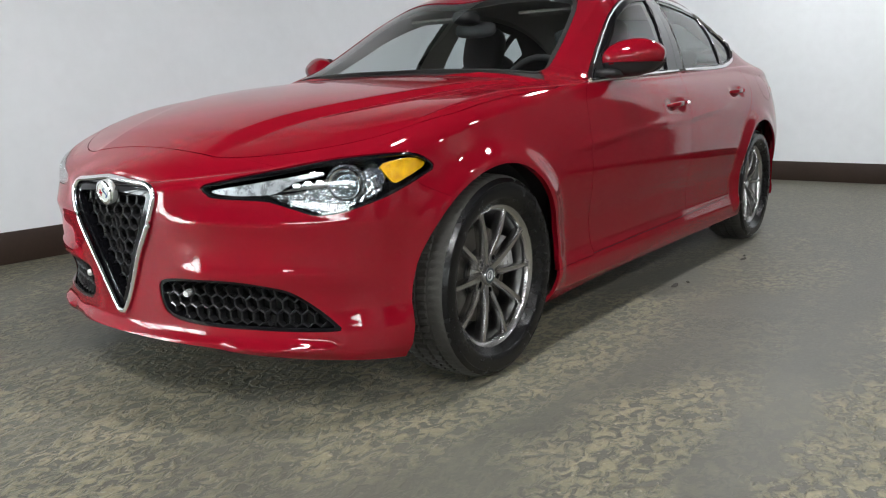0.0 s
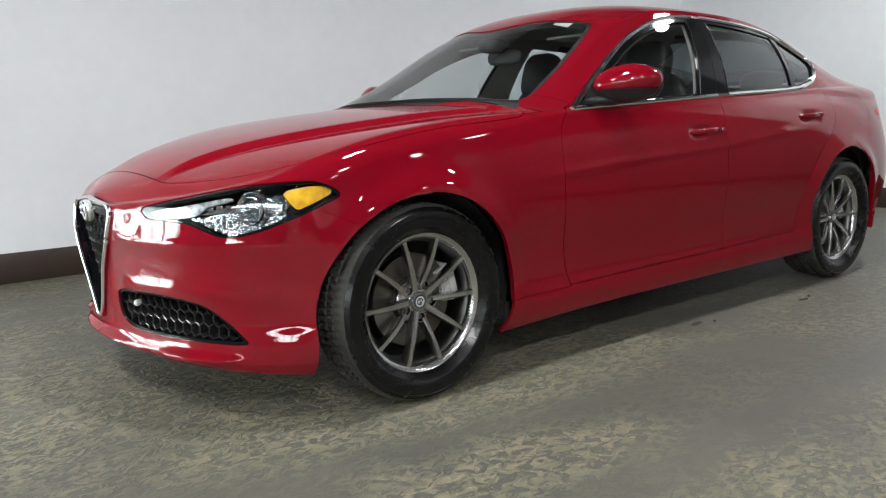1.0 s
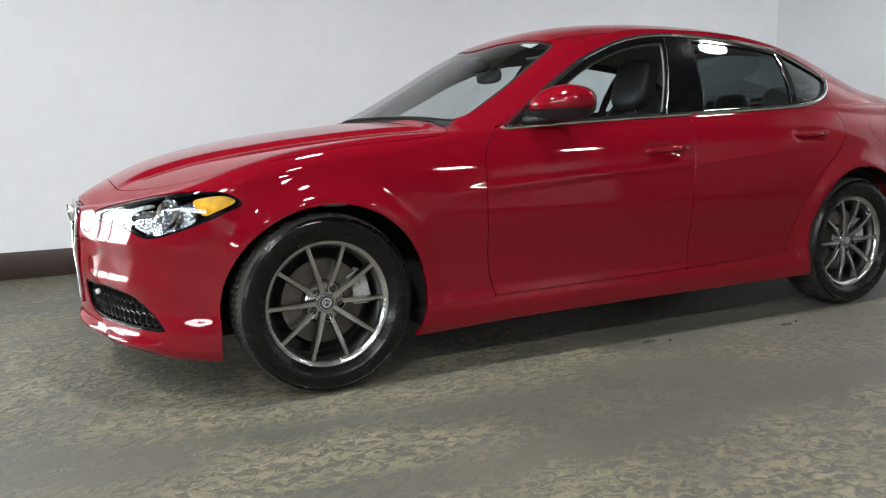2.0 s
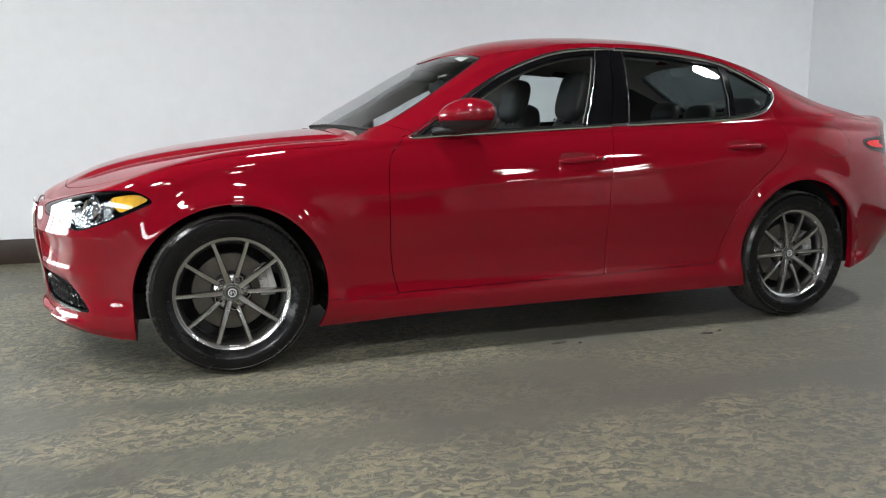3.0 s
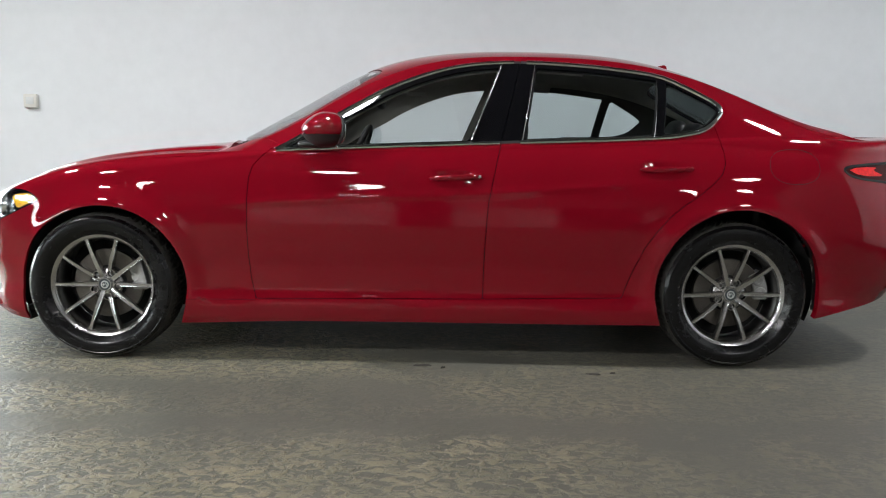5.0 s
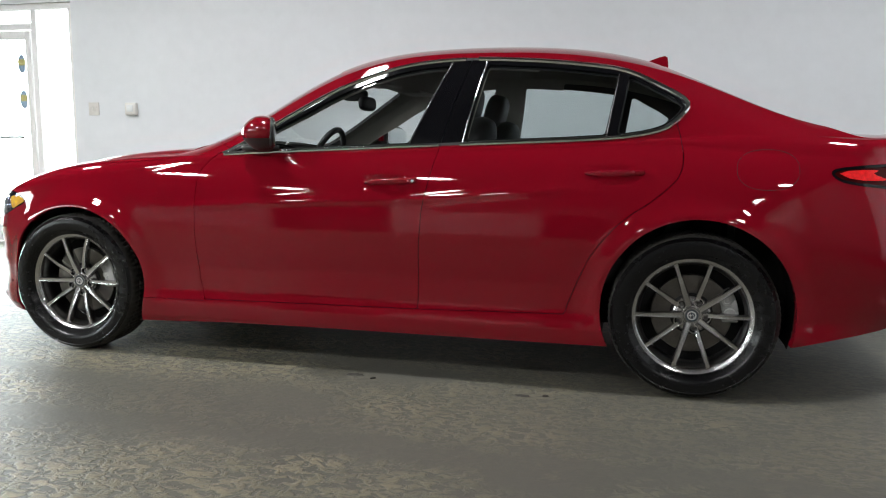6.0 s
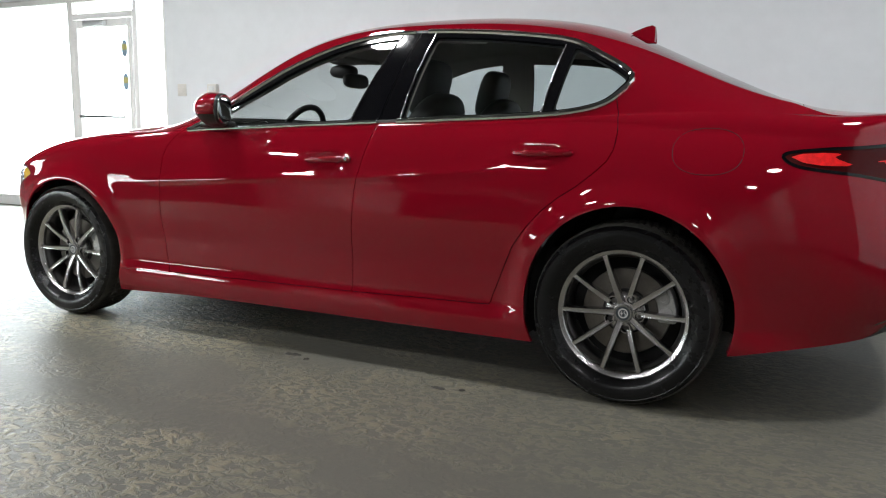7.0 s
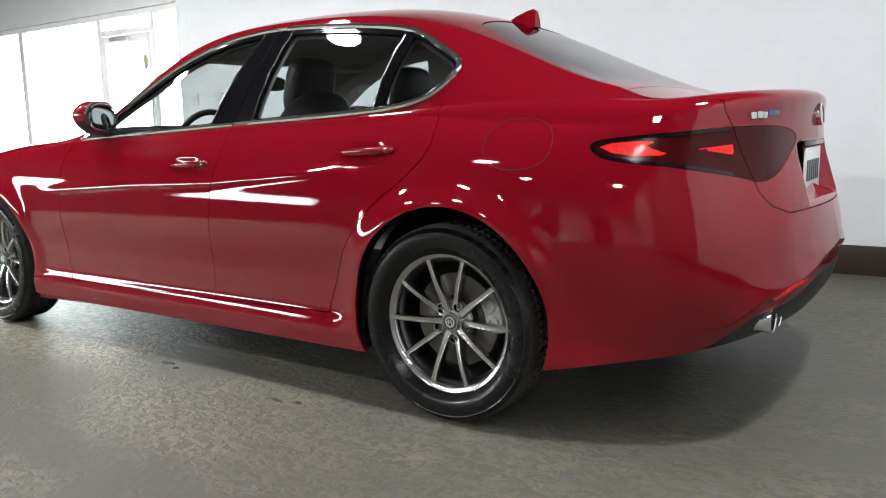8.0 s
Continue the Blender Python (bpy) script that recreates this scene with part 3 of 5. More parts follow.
VEE = closed([(-.1, .686), (0, .686), (.11, .676), (.178, .670), (.207, .652), (.212, .625), (.186, .552), (.13, .462), (.088, .387), (.055, .330), (.022, .283), (0, .272), (-.1, .272)])
INTAKE = closed([(.185, .36), (.20, .388), (.27, .400), (.44, .404), (.56, .392), (.63, .374), (.70, .330), (.755, .285), (.772, .264), (.74, .260), (.65, .260), (.50, .260), (.372, .260), (.26, .268), (.205, .288), (.187, .32)])
DLO = closed([(.775, .936), (.90, .944), (1.2, .959), (1.5, .973), (1.8, .987), (2.1, 1.0), (2.33, 1.010), (2.55, 1.026), (2.69, 1.058), (2.765, 1.118), (2.782, 1.158), (2.755, 1.192), (2.66, 1.247), (2.52, 1.312),
              (2.3, 1.345), (2.1, 1.362), (1.88, 1.371), (1.70, 1.362), (1.55, 1.338), (1.40, 1.292), (1.25, 1.228), (1.12, 1.155), (1.0, 1.082), (.88, 1.006), (.80, .956), (.775, .942)])
gap1 = [(.745, .95), (.735, .935), (.709, .912), (.675, .872), (.660, .82), (.655, .733), (.655, .60), (.658, .47), (.668, .37), (.690, .283)]
gap2 = [(1.785, 1.06), (1.778, .99), (1.762, .928), (1.735, .80), (1.720, .72), (1.709, .56), (1.705, .42), (1.704, .296)]
gap3 = [(2.73, 1.11), (2.752, 1.03), (2.764, .96), (2.762, .91), (2.745, .866), (2.70, .82), (2.643, .772), (2.58, .73), (2.518, .678), (2.46, .61), (2.413, .541), (2.37, .44), (2.335, .35), (2.325, .312)]
DOOR1 = gap1 + [(1.2, .290)] + gap2[::-1] + [(1.2, 1.0)]
DOOR2 = gap2 + [(2.0, .304)] + gap3[::-1] + [(2.3, 1.06)]
HOOD = closed([(-.645, -.2), (-.645, 0), (-.643, .2), (-.628, .345), (-.56, .50), (-.46, .64), (-.34, .745), (-.18, .806), (-.06, .820), (.18, .821), (.42, .819), (.51, .808), (.545, .75), (.532, .6), (.507, .3), (.497, 0), (.497, -.2)])
SCREEN = closed([(.515, -.2), (.515, 0), (.53, .3), (.56, .5), (.60, .635), (.66, .677), (.80, .648), (.92, .622), (1.05, .588), (1.15, .555), (1.215, .513), (1.20, .42), (1.14, .25), (1.09, .1), (1.075, 0), (1.075, -.2)])
COWL = [(.47, -.2), (.56, -.2), (.56, .3), (.585, .5), (.62, .62), (.635, .665), (.60, .70), (.53, .745), (.51, .70), (.47, .3)]
BACKLITE = closed([(2.66, -.2), (2.66, 0), (2.67, .2), (2.70, .40), (2.75, .465), (2.88, .515), (3.0, .555), (3.15, .60), (3.24, .61), (3.27, .5), (3.285, .25), (3.29, 0), (3.29, -.2)])
TAIL = closed([(4.672, .895), (4.70, .912), (4.80, .923), (4.92, .930), (5.117, .941), (5.347, .942), (5.47, .932), (5.53, .912), (5.515, .885), (5.42, .835), (5.31, .797), (5.222, .787), (5.117, .806), (4.92, .835), (4.766, .852), (4.70, .868)])
BUMPER = [(-.2, -.2), (1.3, -.2), (1.3, .55), (1.13, .612), (1.03, .655), (.985, .69), (.64, .69), (.58, .73), (.50, .77), (-.2, .80)]
REAR = [(4.53, -.2), (4.53, .57), (4.585, .66), (4.76, .87), (5.20, .80), (5.215, .755), (5.26, .715), (5.36, .688), (ARC + .2, .688), (ARC + .2, -.2)]
BOOT_A = [(5.085, 1.3), (5.10, .99), (5.135, .94), (5.20, .80), (5.215, .755), (5.26, .715), (5.36, .688), (ARC + .2, .688), (ARC + .2, 1.3)]
BOOT_T = [(3.325, -.2), (3.335, .4), (3.345, .655), (3.40, .70), (3.50, .712), (3.58, .690), (3.66, .61), (3.72, .50), (4.0, .4), (4.0, -.2)]
SKIRT_R = [(4.9, -.2), (4.93, .27), (5.08, .32), (5.20, .40), (5.30, .415), (5.42, .425), (5.6, .475), (ARC + .2, .50), (ARC + .2, -.2)]


def arches(s):
    x, z = s.v[:, 0], s.v[:, 2]
    dx, dz = x - .02, z - .325
    fore = dx < 0
    dx, dz = np.where(fore, dx * .365 / .396, dx), np.where(fore & (dz < 0), dz * .25, dz)
    return np.minimum(np.hypot(dx, dz) - .365, np.hypot((x - 2.832) * 1.01, z - .345) - .37)


def f_lamp(s):
    return np.where(s.c[:, 1] < 3.02, field(s.c[:, 0], s.v[:, 2], LAMP), -1)


def f_vee(s):
    return np.where(s.c[:, 0] < .5, field(-s.v[:, 1], s.v[:, 2], VEE), -1)


def f_intake(s):
    return np.where(s.c[:, 1] < 1, field(s.c[:, 0], s.v[:, 2], INTAKE), -1)


def f_tail(s):
    return np.where(s.c[:, 1] < 2, field(s.c[:, 0], s.v[:, 2], TAIL), -1)


def f_dlo(s):
    return np.where((s.c[:, 1] > .9) & (s.c[:, 1] < 3.001), field(s.v[:, 0], s.v[:, 2], DLO), -1)


def f_hood(s):
    return np.where(s.c[:, 1] > 1, field(s.v[:, 0], -s.v[:, 1], HOOD), -1)


def f_screen(s):
    return np.where(s.c[:, 1] > 2.6, field(s.v[:, 0], -s.v[:, 1], SCREEN), -1)


def f_cowl(s):
    return np.where((s.c[:, 1] > 2.02) & (s.v[:, 0] < .7), field(s.v[:, 0], -s.v[:, 1], COWL), -1)


def f_back(s):
    return np.where(s.c[:, 1] > 2.6, field(s.v[:, 0], -s.v[:, 1], BACKLITE), -1)


def f_door(s, poly):
    return np.where(s.c[:, 1] < 2.6, field(s.v[:, 0], s.v[:, 2], poly), -1)


def f_bumper(s):
    return np.where(s.v[:, 0] < .3, field(s.c[:, 0], s.v[:, 2], BUMPER), -1)


def f_rear(s):
    return np.where(s.v[:, 0] > 3, field(s.c[:, 0], s.v[:, 2], REAR), -1)


def f_boot(s):
    t = step(1.0, 2.0, s.c[:, 1])
    return np.where(s.v[:, 0] > 3.2, field(s.c[:, 0], s.v[:, 2], BOOT_A) * (1 - t) + field(s.v[:, 0], -s.v[:, 1], BOOT_T) * t, -1)


GAP = .0016
side = SHELL.clip(np.where(SHELL.c[:, 1] < 1.5, arches(SHELL), 1))


def cut(s, *fields):
    for f, sign, off in fields:
        if not len(s.f):
            return s
        s = s.clip(sign * f(s) - off)
    return s


def d1(s):
    return f_door(s, DOOR1)


def d2(s):
    return f_door(s, DOOR2)


def f_skirt(s):
    return np.where(s.v[:, 0] > 3, field(s.c[:, 0], s.v[:, 2], SKIRT_R), -1)


def f_fender(s):
    poly = [(-2, .2765), (.5, .2765), (.69, .2765), (.668, .37), (.658, .47), (.655, .60), (.655, .733), (.660, .82), (.675, .872), (.709, .912), (.735, .935), (.79, .968), (.63, 1.02), (.50, 1.0), (-2, 1.0)]
    return field(s.v[:, 0], s.v[:, 2], poly)


# openings first
skin0 = cut(side, (f_lamp, -1, .0015), (f_vee, -1, 0), (f_intake, -1, 0), (f_tail, -1, .0015), (f_dlo, -1, 0), (f_screen, -1, 0), (f_back, -1, 0))
hood = cut(skin0, (f_hood, 1, GAP))
rest = cut(skin0, (f_hood, -1, GAP))
rest = cut(rest, (f_cowl, -1, 0))
bumper = cut(rest, (f_bumper, 1, .0003))
rest = cut(rest, (f_bumper, -1, .0003))
door_f = cut(rest, (d1, 1, GAP))
rest = cut(rest, (d1, -1, GAP))
door_r = cut(rest, (d2, 1, GAP))
rest = cut(rest, (d2, -1, GAP))
boot = cut(rest, (f_boot, 1, GAP))
rest = cut(rest, (f_boot, -1, GAP))
rear = cut(rest, (f_rear, 1, 0))
rest = cut(rest, (f_rear, -1, 0))
fender = cut(rest, (f_fender, 1, GAP * .6))
rest = cut(rest, (f_fender, -1, GAP * .6))

skin_part("body_shell", both(flange(rest, .012)), RED, car, "red painted body shell with roof, pillars and sills")
skin_part("bonnet", both(flange(hood, .016)), RED, car, "red bonnet with two creases")
bump_ob = skin_part("front_bumper", both(flange(bumper, .010)), RED, car, "red front bumper")
boot_ob = skin_part("boot_lid", both(flange(boot, .018)), RED, car, "red boot lid with lip")
rear_ob = skin_part("rear_bumper", both(flange(cut(rear, (f_skirt, -1, .001)), .03)), RED, car, "red rear bumper")
skin_part("diffuser", both(flange(cut(rear, (f_skirt, 1, .001)), .03)), BLACK, rear_ob, "black plastic diffuser")
doors = {}
for sgn in (1, -1):
    def s2(q):
        return q if sgn > 0 else mirrored(q)
    skin_part("fender", s2(flange(fender, .02)), RED, car, "red front wing")
    doors[sgn] = (skin_part("front_door", s2(flange(door_f, .012)), RED, car, "red front door"), skin_part("rear_door", s2(flange(door_r, .012)), RED, car, "red rear door"))

# windows
win = cut(SHELL, (f_dlo, 1, 0))


def lin(s, x0, z0, x1, z1):
    """Distance in x behind a slanted line."""
    return s.v[:, 0] - (x0 + (s.v[:, 2] - z0) * (x1 - x0) / (z1 - z0))


EDGE_C = .012


def edge_b(s):
    """Width of the dark frame: broader along the roof than along the belt."""
    return .017 + .015 * step(1.02, 1.14, s.v[:, 2]) * (1 - .7 * step(2.44, 2.56, s.v[:, 0]))


CUTS = dict(front=((None), (1.632, .99, 1.79, 1.37)), rear=((1.878, 1.0, 1.948, 1.366), (2.458, 1.005, 2.508, 1.30)), quarter=((2.500, 1.01, 2.545, 1.28), None))
chrome = flange(win.clip(EDGE_C - f_dlo(win)), .012)


def on_skin(x, z, out):
    """A place on the window surface by x and height."""
    j = np.argsort((win.v[:, 0] - x) ** 2 + (win.v[:, 2] - z) ** 2)[:5]
    g = 1 / (1e-6 + (win.v[j, 0] - x) ** 2 + (win.v[j, 2] - z) ** 2)
    y = (win.v[j, 1] * g).sum() / g.sum()
    return Vector((x, y, z)) + Vector(win.n[j[0]]) * out


mid = DLO.mean(0)
trim_line = [on_skin(px + (mid[0] - px) * .004, pz + (mid[1] - pz) * .03, .002) for px, pz in DLO[::3]]

inner = win.clip(f_dlo(win) - EDGE_C)
panes = {}
for key, (lo, hi) in CUTS.items():
    p = inner.clip(f_dlo(inner) - edge_b(inner))
    if lo:
        p = p.clip(lin(p, *lo))
    if hi:
        p = p.clip(-lin(p, *hi))
    panes[key] = pushed(p, .006)


def f_panes(s):
    best = np.full(len(s.v), -1.0)
    d = f_dlo(s)
    for key, (lo, hi) in CUTS.items():
        v = d - edge_b(s)
        if lo:
            v = np.minimum(v, lin(s, *lo))
        if hi:
            v = np.minimum(v, -lin(s, *hi))
        best = np.maximum(best, v)
    return best


wframe = flange(inner.clip(-f_panes(inner)), .012)
f_front = wframe.clip(-lin(wframe, 1.776, .99, 1.874, 1.376) - .002)
f_rest = wframe.clip(lin(wframe, 1.776, .99, 1.874, 1.376) - .002)
for sgn in (1, -1):
    def s2(q):
        return q if sgn > 0 else mirrored(q)
    fd, rd = doors[sgn]
    ch_f, ch_r = chrome.clip(-lin(chrome, 1.776, .99, 1.874, 1.376) - .001), chrome.clip(lin(chrome, 1.776, .99, 1.874, 1.376) - .001)
    skin_part("window_frame", s2(f_front), GLOSSBLACK, fd, "gloss black window frame")
    skin_part("window_pane", s2(panes["front"]), GLASS, fd, "clear glass pane").visible_shadow = False
    flip = Vector((1, sgn, 1))
    k0 = next(k for k, p in enumerate(trim_line) if p.x > 1.776 and p.z < 1.1)
    k1 = next(k for k, p in enumerate(trim_line) if k > k0 and p.x < 1.874 and p.z > 1.2)
    skin_part("frame_edge", s2(ch_f), BLACK, fd)
    part("window_trim", tube([p * flip for p in trim_line[k1:] + trim_line[:k0]], .0092, 8), CHROME, fd, "chrome window surround")
    skin_part("window_frame", s2(f_rest), GLOSSBLACK, rd, "gloss black window frame")
    skin_part("window_pane", s2(panes["rear"]), DEEPGLASS, rd, "tinted glass pane").visible_shadow = False
    skin_part("quarter_pane", s2(panes["quarter"]), DEEPGLASS, rd, "tinted quarter pane").visible_shadow = False
    skin_part("frame_edge", s2(ch_r), BLACK, rd)
    part("window_trim", tube([p * flip for p in trim_line[k0:k1]], .0105, 8), CHROME, rd, "chrome window surround")
    # bright edge strips of the pillars
    for x0, z0, x1, z1 in ((1.640, .995, 1.785, 1.352), (1.872, 1.005, 1.938, 1.352), (2.463, 1.018, 2.503, 1.29)):
        pts = []
        for u in np.linspace(0, 1, 12):
            z = z0 + (z1 - z0) * u
            x = x0 + (x1 - x0) * u
            near = np.argmin((inner.v[:, 0] - x) ** 2 + (inner.v[:, 2] - z) ** 2)
            pts.append((x, sgn * (inner.v[near, 1] - .002), z))
        part("pillar_strip", tube(pts, .0022, 6), BRIGHT, rd, "thin bright strip on the pillar")

scr = cut(SHELL, (f_screen, 1, .003))
skin_part("windscreen", both(pushed(scr, .004)), GLASS, car, "clear windscreen glass").visible_shadow = False
band = cut(SHELL, (f_screen, 1, .003))
band = band.clip(.010 + .010 * step(.62, .8, band.v[:, 0]) - f_screen(band))
skin_part("windscreen_border", both(flange(pushed(band, .0065), .022)), DARK, car, "black border of the windscreen")
bl = cut(SHELL, (f_back, 1, .003))
skin_part("rear_window", both(pushed(bl, .003)), DARKGLASS, car, "tinted rear window").visible_shadow = False
bb = bl.clip(.035 - f_back(bl))
skin_part("rear_window_border", both(flange(pushed(bb, .0055), .022)), GLOSSBLACK, car, "black border of the rear window")

# cowl under the windscreen
cowl = SHELL.clip(np.where(SHELL.c[:, 1] > 1.9, np.minimum(.54 - X, X - .46), -1))
cowl = cowl.clip(.76 + cowl.v[:, 1])
skin_part("cowl", both(pushed(cowl, .022)), BLACK, car, "black plastic cowl")
# cabin lining: pillars, roof and door cards
lining = cut(SHELL.clip(np.where((R > 2.02) & (X > .54) & (X < 3.3), 1.0, -1.0)), (f_screen, -1, -.022), (f_back, -1, -.03))
lining = lining.clip(-f_panes(lining) + .004)
inner_panel = cut(SHELL.clip(np.where((R > 1.2) & (X > .56) & (X < 3.4), 1.0, -1.0)), (f_screen, -1, -.006), (f_back, -1, -.006))
skin_part("inner_panel", both(pushed(inner_panel.clip(-f_panes(inner_panel) + .006), .0135, True)), DARK, car, "dark inner side of the body panels")
dark_side = np.minimum(2.985 - lining.c[:, 1], (lining.v[:, 0] - 2.15) * 4)
skin_part("headliner", both(pushed(lining.clip(.06 - dark_side), .028, True)), LINER, car, "pale cloth headliner and pillar trim")
pillars = pushed(lining.clip(dark_side), .016, True)
card = pushed(SHELL.clip(np.where((R < 2.05) & (X > .45) & (X < 3.3) & (Z > .25) & (arches(SHELL) > .03), 1.0, -1.0)), .07, True)
for half_skin in (pillars, mirrored(pillars)):
    skin_part("pillar_trim", half_skin, TRIM, car, "dark inner pillar trim")
for half_skin in (card, mirrored(card)):
    skin_part("door_card", half_skin, TRIM, car, "black inner door lining")

# nose: V grille, intakes
vee = cut(SHELL, (f_vee, 1, 0))
vsel = np.where((A < .5) & (R < 1.8))[0]
half = []
for pw, pz in VEE[::2]:
    if pw >= 0:
        j = vsel[np.argsort((W[vsel] - pw) ** 2 + (Z[vsel] - pz) ** 2)[:6]]
        g = 1 / (1e-5 + (W[j] - pw) ** 2 + (Z[j] - pz) ** 2)
        half.append(Vector(((X[j] * g).sum() / g.sum() - .003, -pw, pz)))
fit_m = np.array([(1, p.z, p.z ** 2, p.z ** 3, p.y ** 2) for p in half])
fit_k = np.linalg.lstsq(fit_m, np.array([p.x for p in half]), rcond=None)[0]
half = [Vector((x - .003, p.y, p.z)) for x, p in zip(fit_m @ fit_k, half)]
loop = half + [Vector((p.x, -p.y, p.z)) for p in half[::-1]]
part("grille_surround", tube(loop, .0085, 10, True), CHROME, bump_ob, "satin chrome V-shaped grille surround")
lip2 = vee.clip(.034 - f_vee(vee))
skin_part("grille_inner", both(flange(pushed(lip2, .0015), .06)), GLOSSBLACK, bump_ob, "gloss black inner frame of the grille")
# A black copy of the skin, set back, gives the grille its shaded depth.
skin_part("grille_shade", both(pushed(vee, .075)), DARK, bump_ob, "black sheet standing in for the shade behind the grille")
itk = cut(SHELL, (f_intake, 1, 0))
ilip = flange(pushed(itk.clip(.010 - f_intake(itk)), .004), .05)
for flipped in (False, True):
    # The intake's shaded depth is likewise a black sheet set back.
    skin_part("intake_shade", mirrored(pushed(itk, .06)) if flipped else pushed(itk, .06), DARK, bump_ob, "black sheet standing in for the shade behind the lower intake")
    skin_part("intake_rim", mirrored(ilip) if flipped else ilip, GLOSSBLACK, bump_ob, "black rim of the lower intake")


def at_skin(u, z, kind):
    """A place and normal on the skin by arc (or half width) and height."""
    key = A if kind == "arc" else W
    ok = (R < 1.6) & (X < 0)
    i = np.where(ok)[0][np.argmin(((key - u) ** 2 + (Z - z) ** 2)[ok])]
    return SHELL.v[i], SHELL.n[i], (u, z)


def honeycomb(name, poly, kind, size, depth, thick, mat, parent, margin, sides=(1, -1)):
    """Hexagon cells inside a closed outline on the skin, each a raised ring."""
    lo, hi = poly.min(0), poly.max(0)
    bm = bmesh.new()
    row = 0
    z = lo[1]
    sel = np.where((R < 1.7) & (X < -.2))[0]
    key = (A if kind == "arc" else W)[sel]
    zz = Z[sel]
    while z < hi[1] + size:
        u = (0 if kind == "w" else lo[0]) + (row % 2) * size * .866
        while u < hi[0] + size:
            d = field(np.array([u]), np.array([z]), poly)[0]
            if d > -size * .9:
                ring = []
                for j in range(6):
                    t = math.pi / 3 * j + math.pi / 6
                    pu, pz = u + size * math.cos(t), z + size * math.sin(t)
                    near = sel[np.argsort((key - pu) ** 2 + (zz - pz) ** 2)[:4]]
                    wgt = 1 / (1e-5 + (np.where(kind == "arc", A[near], W[near]) - pu) ** 2 + (Z[near] - pz) ** 2)
                    p = (SHELL.v[near] * wgt[:, None]).sum(0) / wgt.sum()
                    nrm = SHELL.n[near[0]]
                    ring.append((Vector(p), Vector(nrm), field(np.array([pu]), np.array([pz]), poly)[0]))
                c = sum((r[0] for r in ring), Vector()) / 6
                if sum(r[2] > margin for r in ring) >= 4:
                    for s in sides:
                        fl = Vector((1, s, 1))
                        o, i2, b = [], [], []
                        for p, nr, _ in ring:
                            inw = (c - p).normalized()
                            o.append(bm.verts.new((p - nr * depth) * fl))
                            i2.append(bm.verts.new((p + inw * thick - nr * (depth + .004)) * fl))
                            b.append(bm.verts.new((p + inw * thick * 1.5 - nr * (depth + .030)) * fl))
                        for j in range(6):
                            k = (j + 1) % 6
                            bm.faces.new((o[j], o[k], i2[k], i2[j]))
                            bm.faces.new((i2[j], i2[k], b[k], b[j]))
            u += size * 1.732
        z += size * 1.5
        row += 1
    return part(name, bm, mat, parent, "", False)


tagged(honeycomb("grille_mesh", VEE, "w", .0255, .022, .0040, MESHBLACK, bump_ob, .022), "black honeycomb grille mesh")
for s_ in (1, -1):
    tagged(honeycomb("intake_mesh", INTAKE, "arc", .0225, .016, .0036, MESHBLACK, bump_ob, .004, (s_,)), "black honeycomb mesh of the lower intake")

for sgn in (1, -1):
    p, nr, _ = at_skin(.275, .350, "arc")
    m = Matrix.Translation(Vector((p[0], p[1] * sgn, p[2])) - Vector((nr[0], nr[1] * sgn, nr[2])) * .012) @ Vector((nr[0], nr[1] * sgn, nr[2])).to_track_quat("-Y", "Z").to_matrix().to_4x4()
    part("parking_sensor", lathe([(0, -.006), (.009, -.005), (.011, .0), (.011, .02)], 20, m), SILVER, bump_ob, "round silver sensor")

bm = lathe([(0, -.016), (.034, -.014), (.037, -.010), (.0375, .0), (.036, .01), (0, .012)], 40, pose(-.789, 0, .642, 0, 0, -90) @ pose(0, 0, 0, 8))
part("emblem", bm, SILVER, bump_ob, "round silver emblem")
mm = pose(-.789, 0, .642, 0, 0, -90) @ pose(0, 0, 0, 8)
part("emblem_ring", lathe([(.0270, -.0145), (.0285, -.0170), (.0355, -.0150), (.0375, -.010)], 40, mm), CHROME, bump_ob, "bright ring of the emblem")
part("emblem_face", lathe([(0, -.0168), (.0255, -.0162), (.0265, -.014)], 32, mm), SILVER, bump_ob)
bm = box(-.020, -.003, -.0178, -.0160, -.003, .003, .0008, mm, 1)
add_box(bm, -.0145, -.0085, -.0178, -.0160, -.010, .010, .0008, mm, 1)
part("emblem_mark", bm, BADGERED, bump_ob, "small red cross shape")
part("emblem_mark", tube([mm @ Vector((.011 + .006 * math.sin(6 * u), -.0172, -.014 + .028 * u)) for u in np.linspace(0, 1, 14)], .0022, 6), ENAMEL, bump_ob, "small blue-green curl")

# headlamps
GUIDE = worn(material("frosted_guide", (.42, .44, .46), .25, .6), 40, .2, (.2, .35))
lamp_skin = cut(SHELL, (f_lamp, 1, 0))


def arc_near(a, z, depth):
    i = np.where(R < 3.0)[0]
    j = i[np.argsort((A[i] - a) ** 2 + (Z[i] - z) ** 2)[:4]]
    wgt = 1 / (1e-6 + (A[j] - a) ** 2 + (Z[j] - z) ** 2)
    return Vector((SHELL.v[j] * wgt[:, None]).sum(0) / wgt.sum() - SHELL.n[j[0]] * depth), Vector(SHELL.n[j[0]])


def arc_patch(poly, depth):
    s = lamp_skin.clip(field(lamp_skin.c[:, 0], lamp_skin.v[:, 2], poly))
    return pushed(s, depth)


